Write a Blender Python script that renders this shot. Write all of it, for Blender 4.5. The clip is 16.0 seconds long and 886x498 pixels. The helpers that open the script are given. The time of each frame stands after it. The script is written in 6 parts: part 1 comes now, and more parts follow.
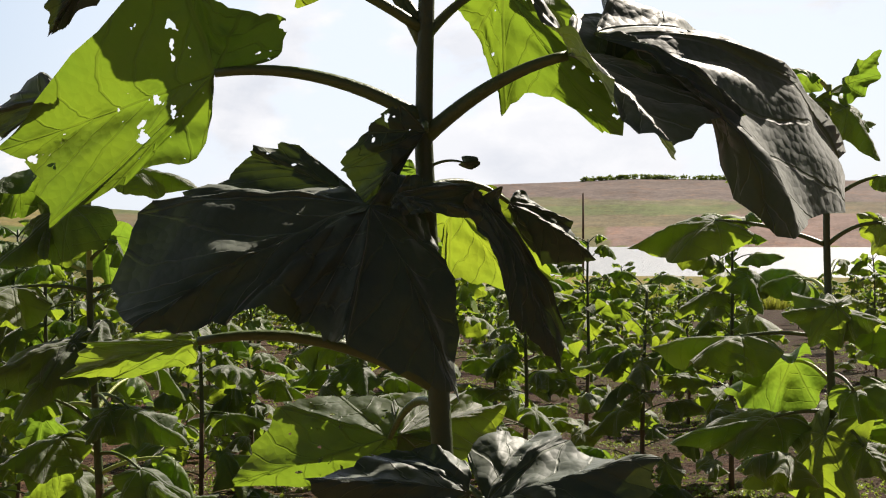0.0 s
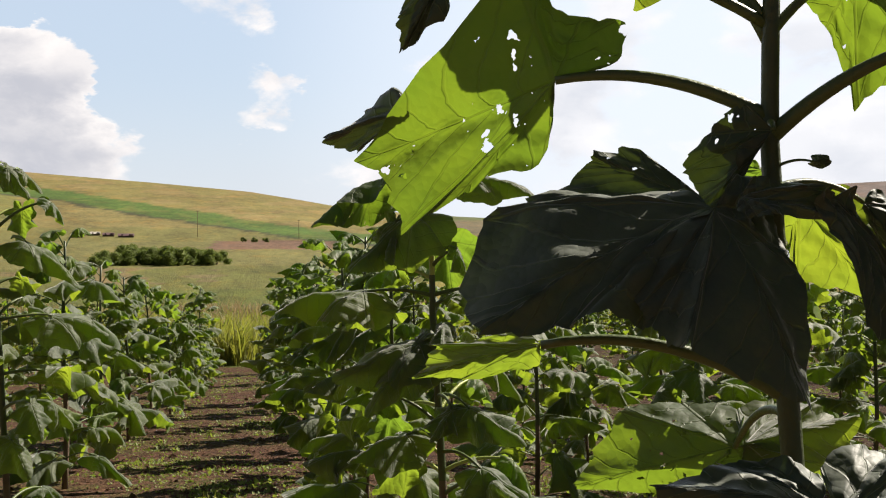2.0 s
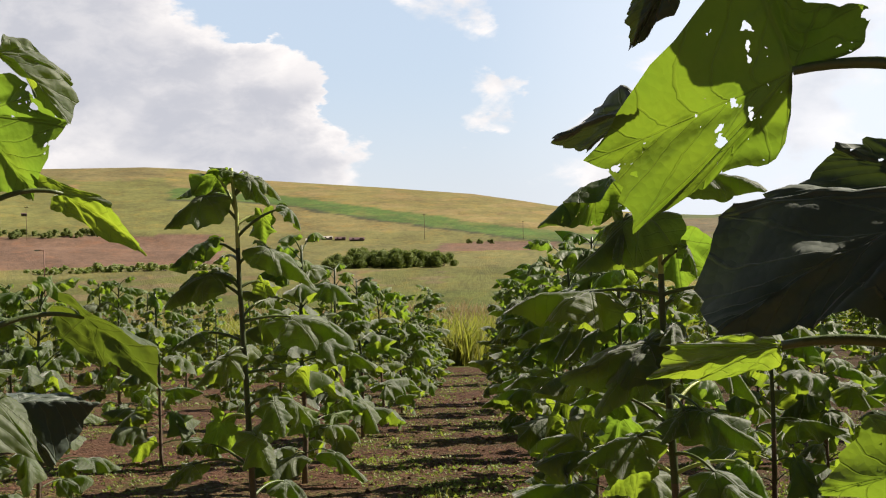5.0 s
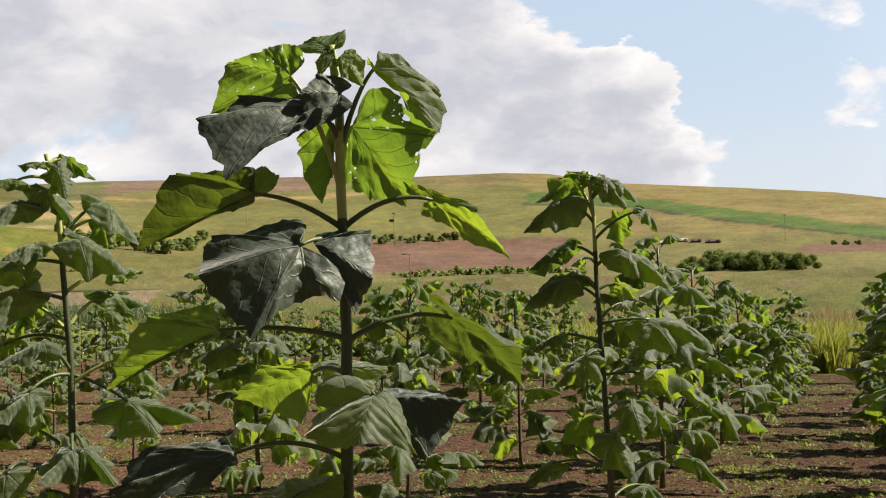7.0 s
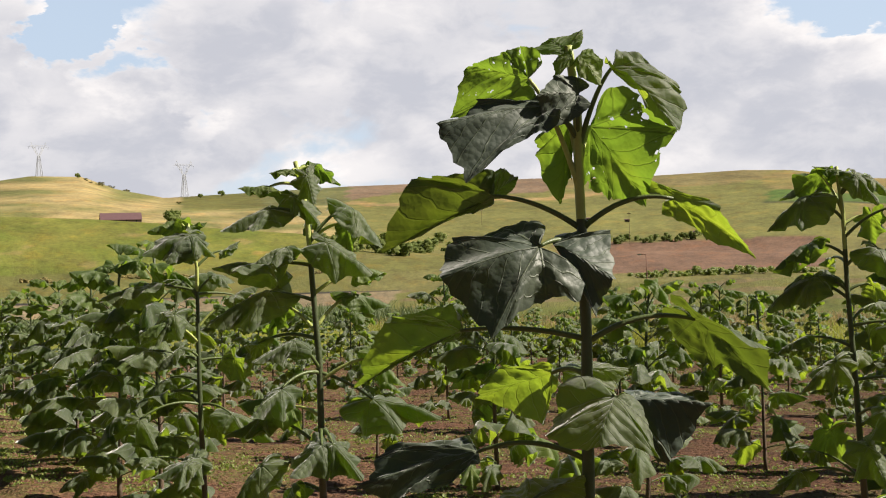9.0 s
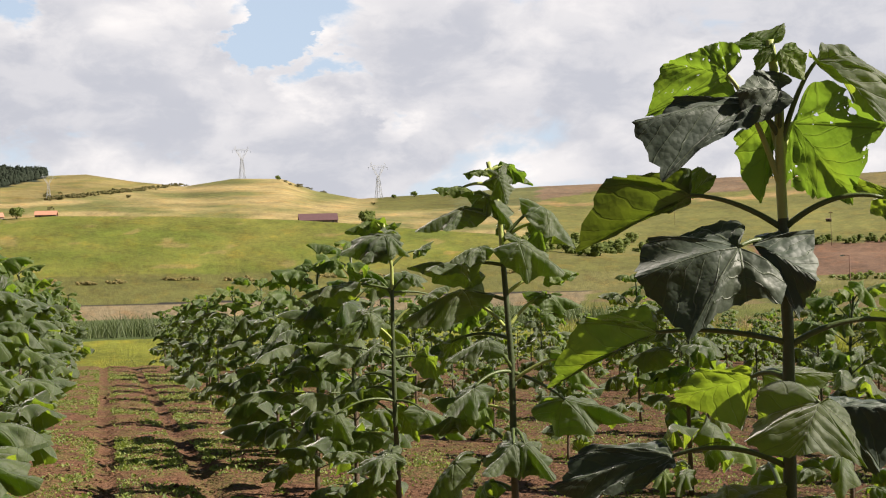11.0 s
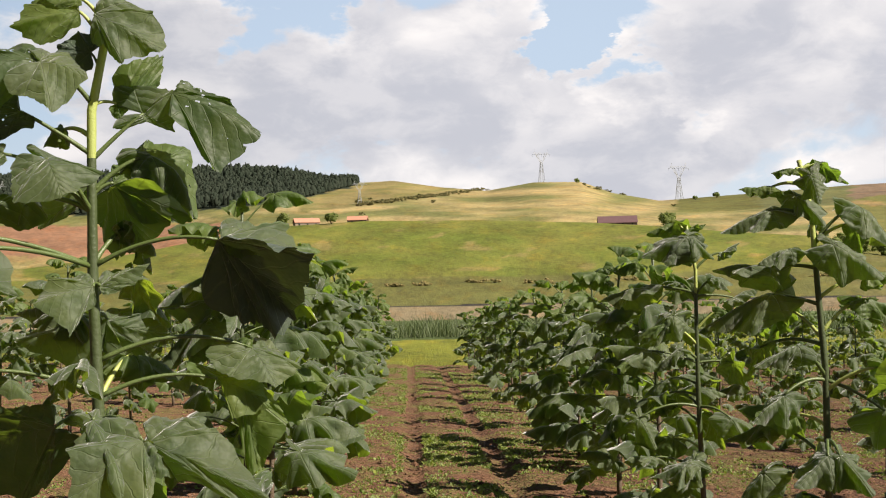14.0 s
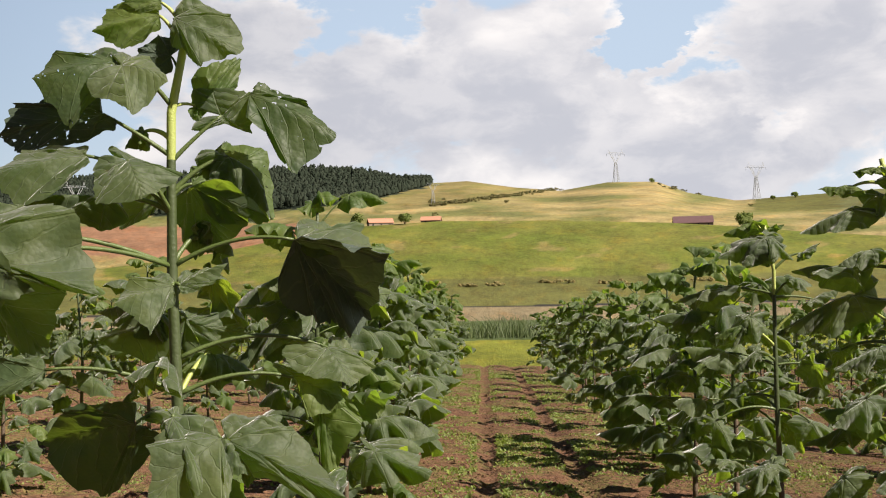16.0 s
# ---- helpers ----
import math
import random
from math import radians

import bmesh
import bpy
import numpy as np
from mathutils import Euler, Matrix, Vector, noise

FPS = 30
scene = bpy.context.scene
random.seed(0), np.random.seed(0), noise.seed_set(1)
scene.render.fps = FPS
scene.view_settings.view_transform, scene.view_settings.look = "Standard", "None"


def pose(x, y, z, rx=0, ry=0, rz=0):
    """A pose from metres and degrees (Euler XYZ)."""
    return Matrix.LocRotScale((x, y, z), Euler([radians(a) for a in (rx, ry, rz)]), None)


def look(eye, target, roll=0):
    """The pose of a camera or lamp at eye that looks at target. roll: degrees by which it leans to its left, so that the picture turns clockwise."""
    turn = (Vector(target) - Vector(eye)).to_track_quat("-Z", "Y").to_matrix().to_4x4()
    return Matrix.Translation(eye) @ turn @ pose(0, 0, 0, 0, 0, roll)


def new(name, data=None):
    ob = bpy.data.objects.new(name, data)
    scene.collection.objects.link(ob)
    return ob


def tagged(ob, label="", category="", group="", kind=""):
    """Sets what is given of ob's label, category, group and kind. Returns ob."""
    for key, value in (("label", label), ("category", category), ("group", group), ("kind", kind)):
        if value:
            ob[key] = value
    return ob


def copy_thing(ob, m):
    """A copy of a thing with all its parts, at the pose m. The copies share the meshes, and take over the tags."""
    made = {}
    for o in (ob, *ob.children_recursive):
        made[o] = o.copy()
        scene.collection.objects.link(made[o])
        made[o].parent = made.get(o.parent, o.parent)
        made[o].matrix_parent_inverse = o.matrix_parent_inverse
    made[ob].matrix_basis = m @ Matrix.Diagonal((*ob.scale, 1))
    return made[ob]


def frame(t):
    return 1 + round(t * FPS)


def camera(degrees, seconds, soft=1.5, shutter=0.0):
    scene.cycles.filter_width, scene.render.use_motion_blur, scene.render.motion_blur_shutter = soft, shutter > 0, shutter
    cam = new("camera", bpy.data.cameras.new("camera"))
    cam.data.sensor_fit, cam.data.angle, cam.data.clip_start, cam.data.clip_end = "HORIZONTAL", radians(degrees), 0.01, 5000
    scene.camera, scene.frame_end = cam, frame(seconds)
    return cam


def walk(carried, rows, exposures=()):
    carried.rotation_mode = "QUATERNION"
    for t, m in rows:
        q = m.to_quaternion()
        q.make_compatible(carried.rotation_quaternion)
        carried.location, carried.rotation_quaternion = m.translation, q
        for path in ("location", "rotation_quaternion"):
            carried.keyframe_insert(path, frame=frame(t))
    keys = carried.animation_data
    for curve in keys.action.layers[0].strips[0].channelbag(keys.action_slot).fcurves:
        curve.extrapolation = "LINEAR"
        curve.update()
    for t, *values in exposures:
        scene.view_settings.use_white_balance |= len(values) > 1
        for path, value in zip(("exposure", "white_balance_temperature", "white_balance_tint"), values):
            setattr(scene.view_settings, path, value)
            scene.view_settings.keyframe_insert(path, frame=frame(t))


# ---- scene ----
# The camera pans on a tripod: its lens swings on a small circle round the tripod's axis.
cam = camera(41.3, 16.0, soft=1.1)
EYE, SWING = 1.55, 0.06
ROWS = [
    (0, 0.000, -0.470, 0.000),
    (0.5, 4.073, -0.357, 0.170),
    (1, 8.311, -0.280, 0.434),
    (1.5, 11.762, -0.225, 0.450),
    (2, 16.013, -0.170, 0.547),
    (2.5, 16.615, -0.179, 0.633),
    (3, 17.354, -0.119, 0.487),
    (3.2, 17.373, -0.127, 0.561),
    (5.3, 29.127, 0.095, 1.489),
    (5.5, 30.573, 0.139, 1.503),
    (6, 34.882, 0.293, 1.488),
    (6.5, 39.343, 0.433, 1.560),
    (7, 44.053, 0.627, 1.654),
    (7.5, 47.824, 0.772, 1.662),
    (8, 50.713, 0.906, 1.734),
    (8.2, 52.046, 0.958, 1.808),
    (10.3, 58.779, 1.119, 1.748),
    (10.5, 59.807, 1.174, 1.657),
    (11, 64.733, 1.339, 1.674),
    (11.5, 67.157, 1.439, 1.639),
    (12, 70.886, 1.577, 1.539),
    (12.5, 73.807, 1.673, 1.468),
    (13, 76.087, 1.751, 1.416),
    (13.5, 78.144, 1.820, 1.418),
    (14, 79.243, 1.865, 1.437),
    (14.5, 80.735, 1.913, 1.412),
    (15, 81.575, 1.933, 1.378),
    (15.5, 82.118, 1.938, 1.277),
    (16, 82.811, 1.960, 1.273),
]
walk(cam, [(t, pose(-SWING * math.sin(radians(yaw)), SWING * math.cos(radians(yaw)) - SWING, EYE, 90 + pitch, roll, yaw)) for t, yaw, pitch, roll in ROWS],
     [(0.0, 1.05, 6500, 13), (16.0, 1.05, 6500, 13)])

# ---- light ----
SUN_AZ, SUN_EL = -38.0, 43.0


def heading(az):
    """Unit vector in plan; az in degrees, counted leftwards from +y."""
    return Vector((-math.sin(radians(az)), math.cos(radians(az)), 0))


def toward(az, el):
    return heading(az) * math.cos(radians(el)) + Vector((0, 0, math.sin(radians(el))))


sun = new("sun", bpy.data.lights.new("sun", "SUN"))
sun.data.energy, sun.data.angle, sun.data.color = 5.0, radians(0.6), (1.0, 0.91, 0.77)
sun.matrix_world = look(toward(SUN_AZ, SUN_EL) * 100, (0, 0, 0))


class Nodes:
    """Short-hand for building node trees."""

    def __init__(self, tree):
        self.tree = tree
        tree.nodes.clear()

    def add(self, kind, ins=(), **props):
        n = self.tree.nodes.new(kind)
        for k, v in props.items():
            setattr(n, k, v)
        for k, v in dict(ins).items():
            self.put(n.inputs[k], v)
        return n

    def put(self, sock, v):
        if isinstance(v, bpy.types.NodeSocket):
            self.tree.links.new(v, sock)
        else:
            sock.default_value = v

    def math(self, op, a, b=0.0, clamp=False):
        return self.add("ShaderNodeMath", {0: a, 1: b}, operation=op, use_clamp=clamp).outputs[0]

    def vec(self, op, a, b=(0, 0, 0)):
        n = self.add("ShaderNodeVectorMath", {0: a, 1: b}, operation=op)
        return n.outputs["Value"] if op == "DOT_PRODUCT" else n.outputs[0]

    def noise(self, vector, scale, detail=4.0, rough=0.55, out="Fac"):
        return self.add("ShaderNodeTexNoise", {"Vector": vector, "Scale": scale, "Detail": detail, "Roughness": rough}).outputs[out]

    def ramp(self, v, lo, hi, a=0.0, b=1.0, smooth=True):
        return self.add("ShaderNodeMapRange", {0: v, 1: lo, 2: hi, 3: a, 4: b}, interpolation_type="SMOOTHSTEP" if smooth else "LINEAR").outputs[0]

    def mix(self, f, a, b, blend="MIX"):
        n = self.add("ShaderNodeMix", data_type="RGBA", blend_type=blend)
        self.put(n.inputs[0], f), self.put(n.inputs[6], a), self.put(n.inputs[7], b)
        return n.outputs[2]


def rgb(r, g, b):
    return (r, g, b, 1.0)


# Sky with cumulus: a Nishita sky, and clouds from noise over the direction.
world = bpy.data.worlds.new("world")
scene.world = world
world.use_nodes = True
w = Nodes(world.node_tree)
sky = w.add("ShaderNodeTexSky", sky_type="NISHITA", sun_disc=False, sun_elevation=radians(SUN_EL), sun_rotation=radians(-SUN_AZ), dust_density=2.0, ozone_density=1.0).outputs[0]
way = w.add("ShaderNodeTexCoord").outputs["Generated"]
flat = w.vec("MULTIPLY", way, (1.0, 1.0, 2.0))
wob = w.vec("MULTIPLY", w.vec("SUBTRACT", w.noise(flat, 9.0, 3.0, 0.5, "Color"), (0.5, 0.5, 0.5)), (0.06, 0.06, 0.06))
warp = w.vec("ADD", flat, wob)
body = w.noise(warp, 5.2, 9.0, 0.56)
lit = w.noise(w.vec("ADD", warp, (0.0, 0.0, 0.05)), 5.2, 2.5, 0.5)
# az, el, reach in degrees, weight: banks of cloud and gaps of clear sky
BANKS = [(80, 12.5, 8, 0.15), (84, 9, 6, 0.1), (67, 10, 7, 0.12), (76, 7, 9, 0.12), (55, 9, 12, 0.13), (45, 10, 7, 0.12), (42, 7.5, 6, 0.2), (36, 5.5, 5.5, 0.22),
         (24.7, 6.9, 2.0, 0.2), (27, 11.8, 4.6, 0.19), (34.6, 8.3, 3.4, 0.17), (38, 9.2, 3.2, 0.1), (36.2, 11.6, 1.8, -0.15), (29, 9.5, 6, -0.12), (90, 10, 6, 0.14), (87, 13.5, 4.0, -0.2), (72.8, 12, 2.3, -0.24), (70.3, 9.2, 2.0, -0.17), (67.3, 7.3, 1.8, -0.14), (59, 7, 4, 0.05), (93, 8.5, 7, 0.15), (69.6, 8.6, 1.6, 0.12),
         (4, 9, 9, 0.08), (-5, 4, 10, 0.14), (13, 4, 8, 0.12), (62, 6, 14, 0.1), (74, 5.5, 8, 0.08)]
drift = w.vec("MULTIPLY", w.vec("SUBTRACT", w.noise(flat, 16.0, 5.0, 0.6, "Color"), (0.5, 0.5, 0.5)), (0.13, 0.13, 0.09))
bent = w.vec("NORMALIZE", w.vec("ADD", way, drift))
facing = w.vec("DOT_PRODUCT", way, tuple(toward(40, 5)))
up = w.add("ShaderNodeSeparateXYZ", {0: way}).outputs[2]
bias = w.math("ADD", w.ramp(facing, -0.3, 0.75, -0.12, 0.0), w.ramp(up, 0.25, 0.6, 0.0, -0.16))
for az, el, reach, weight in BANKS:
    d = w.vec("DOT_PRODUCT", bent, tuple(toward(az, el)))
    bias = w.math("ADD", bias, w.ramp(d, math.cos(radians(reach)), 1.0, 0.0, weight))
cover = w.ramp(w.math("ADD", body, bias), 0.535, 0.63)
puffs = w.noise(w.vec("ADD", warp, (0.3, 0.1, 0.03)), 15.0, 6.0, 0.6)
grazed = w.ramp(w.vec("DOT_PRODUCT", way, tuple(toward(72, 9))), 0.82, 0.97, 0.0, 0.08)      # heavier bases away from the sun
shade = w.ramp(w.math("SUBTRACT", w.math("ADD", w.math("ADD", lit, grazed), w.math("MULTIPLY", bias, 0.5)), w.math("MULTIPLY", body, 0.35)), 0.31, 0.56)
shade = w.math("ADD", w.math("MULTIPLY", shade, 0.7), w.ramp(w.math("ADD", puffs, w.math("MULTIPLY", bias, 0.3)), 0.42, 0.68, 0.0, 0.3), True)
white = w.mix(w.ramp(facing, -0.2, 0.8), rgb(2.6, 2.7, 2.9), rgb(10.2, 9.9, 9.5))
dull = w.mix(w.ramp(facing, -0.2, 0.8), rgb(1.7, 1.8, 2.0), rgb(5.7, 5.9, 6.4))
grey = w.mix(shade, white, dull)
haze = w.math("MULTIPLY", w.ramp(facing, 0.0, 0.8, 0.06, 0.6), w.ramp(up, 0.2, 0.7, 1.0, 0.2))
sky = w.mix(1.0, sky, w.mix(w.ramp(facing, -0.1, 0.6), rgb(0.2, 0.2, 0.2), w.mix(w.ramp(up, 0.25, 0.6), rgb(1, 1, 1), rgb(0.25, 0.25, 0.25))), "MULTIPLY")
hazy = w.mix(haze, sky, rgb(7.4, 8.9, 10.4))
glare = w.ramp(w.vec("DOT_PRODUCT", way, tuple(toward(-2, 7))), 0.88, 1.0, 0.0, 0.5)
hazy = w.mix(glare, hazy, rgb(9.4, 10.0, 10.6))
low = w.math("MULTIPLY", w.ramp(up, -0.02, 0.16, 0.5, 0.0), w.ramp(facing, -0.2, 0.7))
hazy = w.mix(low, hazy, rgb(8.8, 9.0, 9.2))
clouds = w.mix(cover, hazy, grey)
clouds = w.mix(w.math("MULTIPLY", glare, 0.8), clouds, rgb(9.0, 9.8, 10.6))
w.add("ShaderNodeOutputWorld", {0: w.add("ShaderNodeBackground", {"Color": clouds, "Strength": 0.05}).outputs[0]})

# ---- materials ----


def material(name):
    m = bpy.data.materials.new(name)
    m.use_nodes = True
    return m, Nodes(m.node_tree)


def plain(name, color, rough=0.7, metal=0.0, vary=0.25, scale=8.0, bump=0.15):
    """A painted, wooden or metal surface with two scales of variation."""
    m, n = material(name)
    at = n.add("ShaderNodeTexCoord").outputs["Object"]
    a = n.noise(at, scale, 5.0)
    b = n.noise(at, scale * 9, 3.0)
    v = n.math("ADD", n.math("MULTIPLY", a, vary * 1.4), n.math("MULTIPLY", b, vary * 0.6))
    col = n.mix(1.0, rgb(*color), n.add("ShaderNodeCombineColor", {0: n.math("ADD", v, 1 - vary), 1: n.math("ADD", v, 1 - vary), 2: n.math("ADD", v, 1 - vary)}).outputs[0], "MULTIPLY")
    bm_ = n.add("ShaderNodeBump", {"Height": b, "Strength": bump, "Distance": 0.02}).outputs[0]
    p = n.add("ShaderNodeBsdfPrincipled", {"Base Color": col, "Roughness": rough, "Metallic": metal, "Normal": bm_})
    n.add("ShaderNodeOutputMaterial", {0: p.outputs[0]})
    return m


def leaf_material(name, top, glow, rough=0.6, through_light=0.42, veins=True, eaten=False, sheen=0.12, gloss=0.5):
    """A leaf: dull skin, light shining through, ribs from the blade's own flat coordinates."""
    m, n = material(name)
    at = n.add("ShaderNodeTexCoord").outputs["Object"]
    rnd = n.add("ShaderNodeObjectInfo").outputs["Random"]
    isle = n.add("ShaderNodeNewGeometry").outputs["Random Per Island"]
    mix_r = n.math("FRACT", n.math("ADD", rnd, isle))
    big = n.noise(at, 7.0, 4.0)
    fine = n.noise(at, 70.0, 3.0)
    vein, swell = 0.0, fine
    if veins:
        xyz = n.add("ShaderNodeSeparateXYZ", {0: n.add("ShaderNodeAttribute", attribute_name="leaf_at").outputs["Vector"]})
        x, u = xyz.outputs[0], n.math("ABSOLUTE", xyz.outputs[1])
        ribs = n.math("ABSOLUTE", xyz.outputs[1])
        for a in (42, 95, 145):
            off = n.math("ABSOLUTE", n.math("SUBTRACT", n.math("MULTIPLY", x, math.sin(radians(a))), n.math("MULTIPLY", u, math.cos(radians(a)))))
            ribs = n.math("MINIMUM", ribs, off)
        main = n.ramp(ribs, 0.004, 0.014, 1.0, 0.0)
        wander = n.math("MULTIPLY", n.math("SUBTRACT", n.noise(at, 16.0, 2.0), 0.5), 0.05)
        bow = n.math("SUBTRACT", n.math("MULTIPLY", n.math("MULTIPLY", u, u), 0.22), n.math("MULTIPLY", u, 0.62))
        fore = n.math("DIVIDE", n.math("ADD", n.math("ADD", x, bow), wander), 0.14)
        aft = n.math("DIVIDE", n.math("ADD", wander, n.math("ADD", n.math("MULTIPLY", u, 0.9), n.math("MULTIPLY", x, 0.35))), 0.15)
        which = n.math("GREATER_THAN", x, n.math("MULTIPLY", u, 0.75))
        side = n.math("ADD", n.math("MULTIPLY", fore, which), n.math("MULTIPLY", aft, n.math("SUBTRACT", 1.0, which)))
        tri = n.math("ABSOLUTE", n.math("SUBTRACT", n.math("FRACT", n.math("ADD", side, 0.5)), 0.5))
        vein = n.math("MAXIMUM", main, n.ramp(tri, 0.015, 0.06, 0.6, 0.0))
        cells = n.add("ShaderNodeTexVoronoi", {"Vector": at, "Scale": 60.0}).outputs["Distance"]
        swell = n.math("ADD", n.ramp(tri, 0.0, 0.5, 0.0, 0.22), n.math("ADD", n.math("MULTIPLY", cells, -0.3), n.math("ADD", n.math("MULTIPLY", big, 0.8), n.math("MULTIPLY", n.noise(at, 24.0, 3.0, 0.6), 0.35))))
    c = n.mix(n.ramp(big, 0.3, 0.7), rgb(*top), rgb(top[0] * 1.5, top[1] * 1.25, top[2] * 1.1))
    c = n.mix(n.math("MULTIPLY", mix_r, 0.75), c, n.mix(1.0, c, rgb(0.5, 0.6, 0.55), "MULTIPLY"))
    c = n.mix(n.math("MULTIPLY", vein, 0.3), c, rgb(0.13, 0.17, 0.06))
    c = n.mix(n.ramp(n.noise(at, 13.0, 2.0), 0.76, 0.8, 0.0, 0.6), c, rgb(0.1, 0.065, 0.025))
    g = n.mix(n.math("MULTIPLY", mix_r, 0.6), rgb(*glow), rgb(glow[0] * 0.55, glow[1] * 0.72, glow[2] * 0.8))
    g = n.mix(n.math("MULTIPLY", vein, 0.45), g, rgb(glow[0] * 0.45, glow[1] * 0.4, glow[2] * 0.8))
    g = n.mix(n.ramp(big, 0.35, 0.75, 0.0, 0.4), g, rgb(glow[0] * 1.3, glow[1] * 1.12, glow[2]))
    height = n.math("ADD", n.math("MULTIPLY", vein, -0.6), swell)
    nor = n.add("ShaderNodeBump", {"Height": height, "Strength": 0.6, "Distance": 0.008}).outputs[0]
    p = n.add("ShaderNodeBsdfPrincipled", {"Base Color": c, "Roughness": rough, "Normal": nor, "Specular IOR Level": gloss, "Sheen Weight": sheen, "Sheen Roughness": 0.45})
    t = n.add("ShaderNodeBsdfTranslucent", {"Color": g, "Normal": nor})
    s = n.add("ShaderNodeMixShader", {0: through_light, 1: p.outputs[0], 2: t.outputs[0]})
    if eaten:                                   # holes that insects have bitten
        torn = n.vec("ADD", at, n.vec("MULTIPLY", n.vec("SUBTRACT", n.noise(at, 45.0, 3.0, 0.6, "Color"), (0.5, 0.5, 0.5)), (0.03, 0.03, 0.03)))
        gone = 0.0
        for scale, share in ((52.0, 0.5), (21.0, 0.34)):
            cell = n.add("ShaderNodeTexVoronoi", {"Vector": torn, "Scale": scale})
            luck = n.math("POWER", n.add("ShaderNodeSeparateColor", {0: cell.outputs["Color"]}).outputs[0], 3.0)
            bite = n.math("MULTIPLY", n.ramp(n.noise(at, 8.0, 2.0), 0.42, 0.64), n.math("MULTIPLY", luck, share))
            gone = n.math("MAXIMUM", gone, n.math("LESS_THAN", cell.outputs["Distance"], bite))
        s = n.add("ShaderNodeMixShader", {0: gone, 1: s.outputs[0], 2: n.add("ShaderNodeBsdfTransparent").outputs[0]})
    n.add("ShaderNodeOutputMaterial", {0: s.outputs[0]})
    return m


LEAF = leaf_material("broad_leaf", (0.055, 0.086, 0.031), (0.3, 0.41, 0.024), 0.62, 0.47, sheen=0.8, gloss=0.6)
# darker, nearly opaque copy of LEAF: the shade of overhanging leaves is in its colour
LEAF_SHADED = leaf_material("shaded_leaf", (0.034, 0.055, 0.036), (0.1, 0.15, 0.012), 0.58, 0.07, sheen=0.25)
LEAF_HOLED = leaf_material("bitten_leaf", (0.055, 0.085, 0.035), (0.205, 0.32, 0.018), 0.56, 0.44, eaten=True)
LEAF_YOUNG = leaf_material("young_leaf", (0.085, 0.13, 0.033), (0.25, 0.38, 0.026), 0.55, 0.48)
SKINS = {"leaf": LEAF, "shaded": LEAF_SHADED, "holed": LEAF_HOLED, "young": LEAF_YOUNG,
         # bitten skin darkened the same way, shade put into the colour
         "shaded_holed": leaf_material("bitten_shaded_leaf", (0.03, 0.05, 0.032), (0.1, 0.15, 0.012), 0.58, 0.1, eaten=True, sheen=0.2),
         "holed_young": leaf_material("bitten_young_leaf", (0.085, 0.13, 0.033), (0.24, 0.37, 0.026), 0.55, 0.46, eaten=True),
         # greyer and far less translucent than LEAF
         "downy_grey": leaf_material("downy_leaf", (0.045, 0.066, 0.042), (0.1, 0.15, 0.012), 0.52, 0.16, sheen=0.4),
         # slightly darker and less translucent than LEAF
         "deep_green": leaf_material("deep_green_leaf", (0.045, 0.075, 0.03), (0.14, 0.2, 0.014), 0.56, 0.34)}
BUSH = leaf_material("bush_leaf", (0.12, 0.16, 0.05), (0.22, 0.3, 0.045), 0.8, 0.3, False, sheen=0.0, gloss=0.2)
SCRUB = leaf_material("dry_scrub_leaf", (0.24, 0.215, 0.1), (0.28, 0.26, 0.11), 0.8, 0.3, False, sheen=0.0, gloss=0.1)
# brownish leaf of the hill bushes, lightened: distance haze is put into its colour
HAZED_HILL_BUSH = leaf_material("hazed_hill_bush_leaf", (0.135, 0.13, 0.06), (0.19, 0.2, 0.07), 0.8, 0.3, False, sheen=0.0, gloss=0.2)
GRASS = leaf_material("grass_blade", (0.2, 0.215, 0.036), (0.36, 0.39, 0.05), 0.6, 0.4, False)
DRY_GRASS = leaf_material("dry_grass_blade", (0.27, 0.2, 0.1), (0.36, 0.27, 0.13), 0.7, 0.35, False)
REED = leaf_material("reed_blade", (0.09, 0.125, 0.05), (0.16, 0.21, 0.06), 0.6, 0.3, False)
WEED = leaf_material("weed_leaf", (0.15, 0.2, 0.04), (0.3, 0.39, 0.045), 0.55, 0.35, False)
# dark needle green, lifted towards blue: far haze is put into the colour
PINE = leaf_material("pine_needles", (0.025, 0.035, 0.026), (0.03, 0.045, 0.02), 0.9, 0.1, False, sheen=0.0, gloss=0.1)
STEM = plain("green_bark", (0.05, 0.068, 0.024), 0.5, 0, 0.22, 7.0, 0.2)
STEM_OLD = plain("brown_bark", (0.1, 0.068, 0.042), 0.65, 0, 0.4, 12.0, 0.4)
PETIOLE = plain("leaf_stalk_skin", (0.075, 0.105, 0.028), 0.45, 0, 0.3, 14.0, 0.2)
SHOOT = plain("young_shoot", (0.32, 0.37, 0.1), 0.45, 0, 0.25, 14.0, 0.2)
RUSTY = plain("rusty_iron", (0.16, 0.085, 0.06), 0.7, 0.3, 0.35, 6.0, 0.2)
WOOD = plain("weathered_wood", (0.14, 0.09, 0.06), 0.8, 0, 0.35, 7.0, 0.3)
STEEL = plain("galvanised_steel", (0.42, 0.44, 0.47), 0.5, 0.5, 0.15, 0.5, 0.05)
ROOF_BROWN = plain("brown_sheet_roof", (0.11, 0.06, 0.065), 0.6, 0.1, 0.3, 0.5, 0.1)
ROOF_TILE = plain("orange_tile_roof", (0.4, 0.2, 0.13), 0.75, 0, 0.3, 0.8, 0.2)
WALL_PALE = plain("pale_render", (0.22, 0.18, 0.14), 0.85, 0, 0.2, 0.6, 0.1)
WALL_LIGHT = plain("whitewashed_sheet", (0.4, 0.37, 0.33), 0.8, 0, 0.3, 0.6, 0.1)
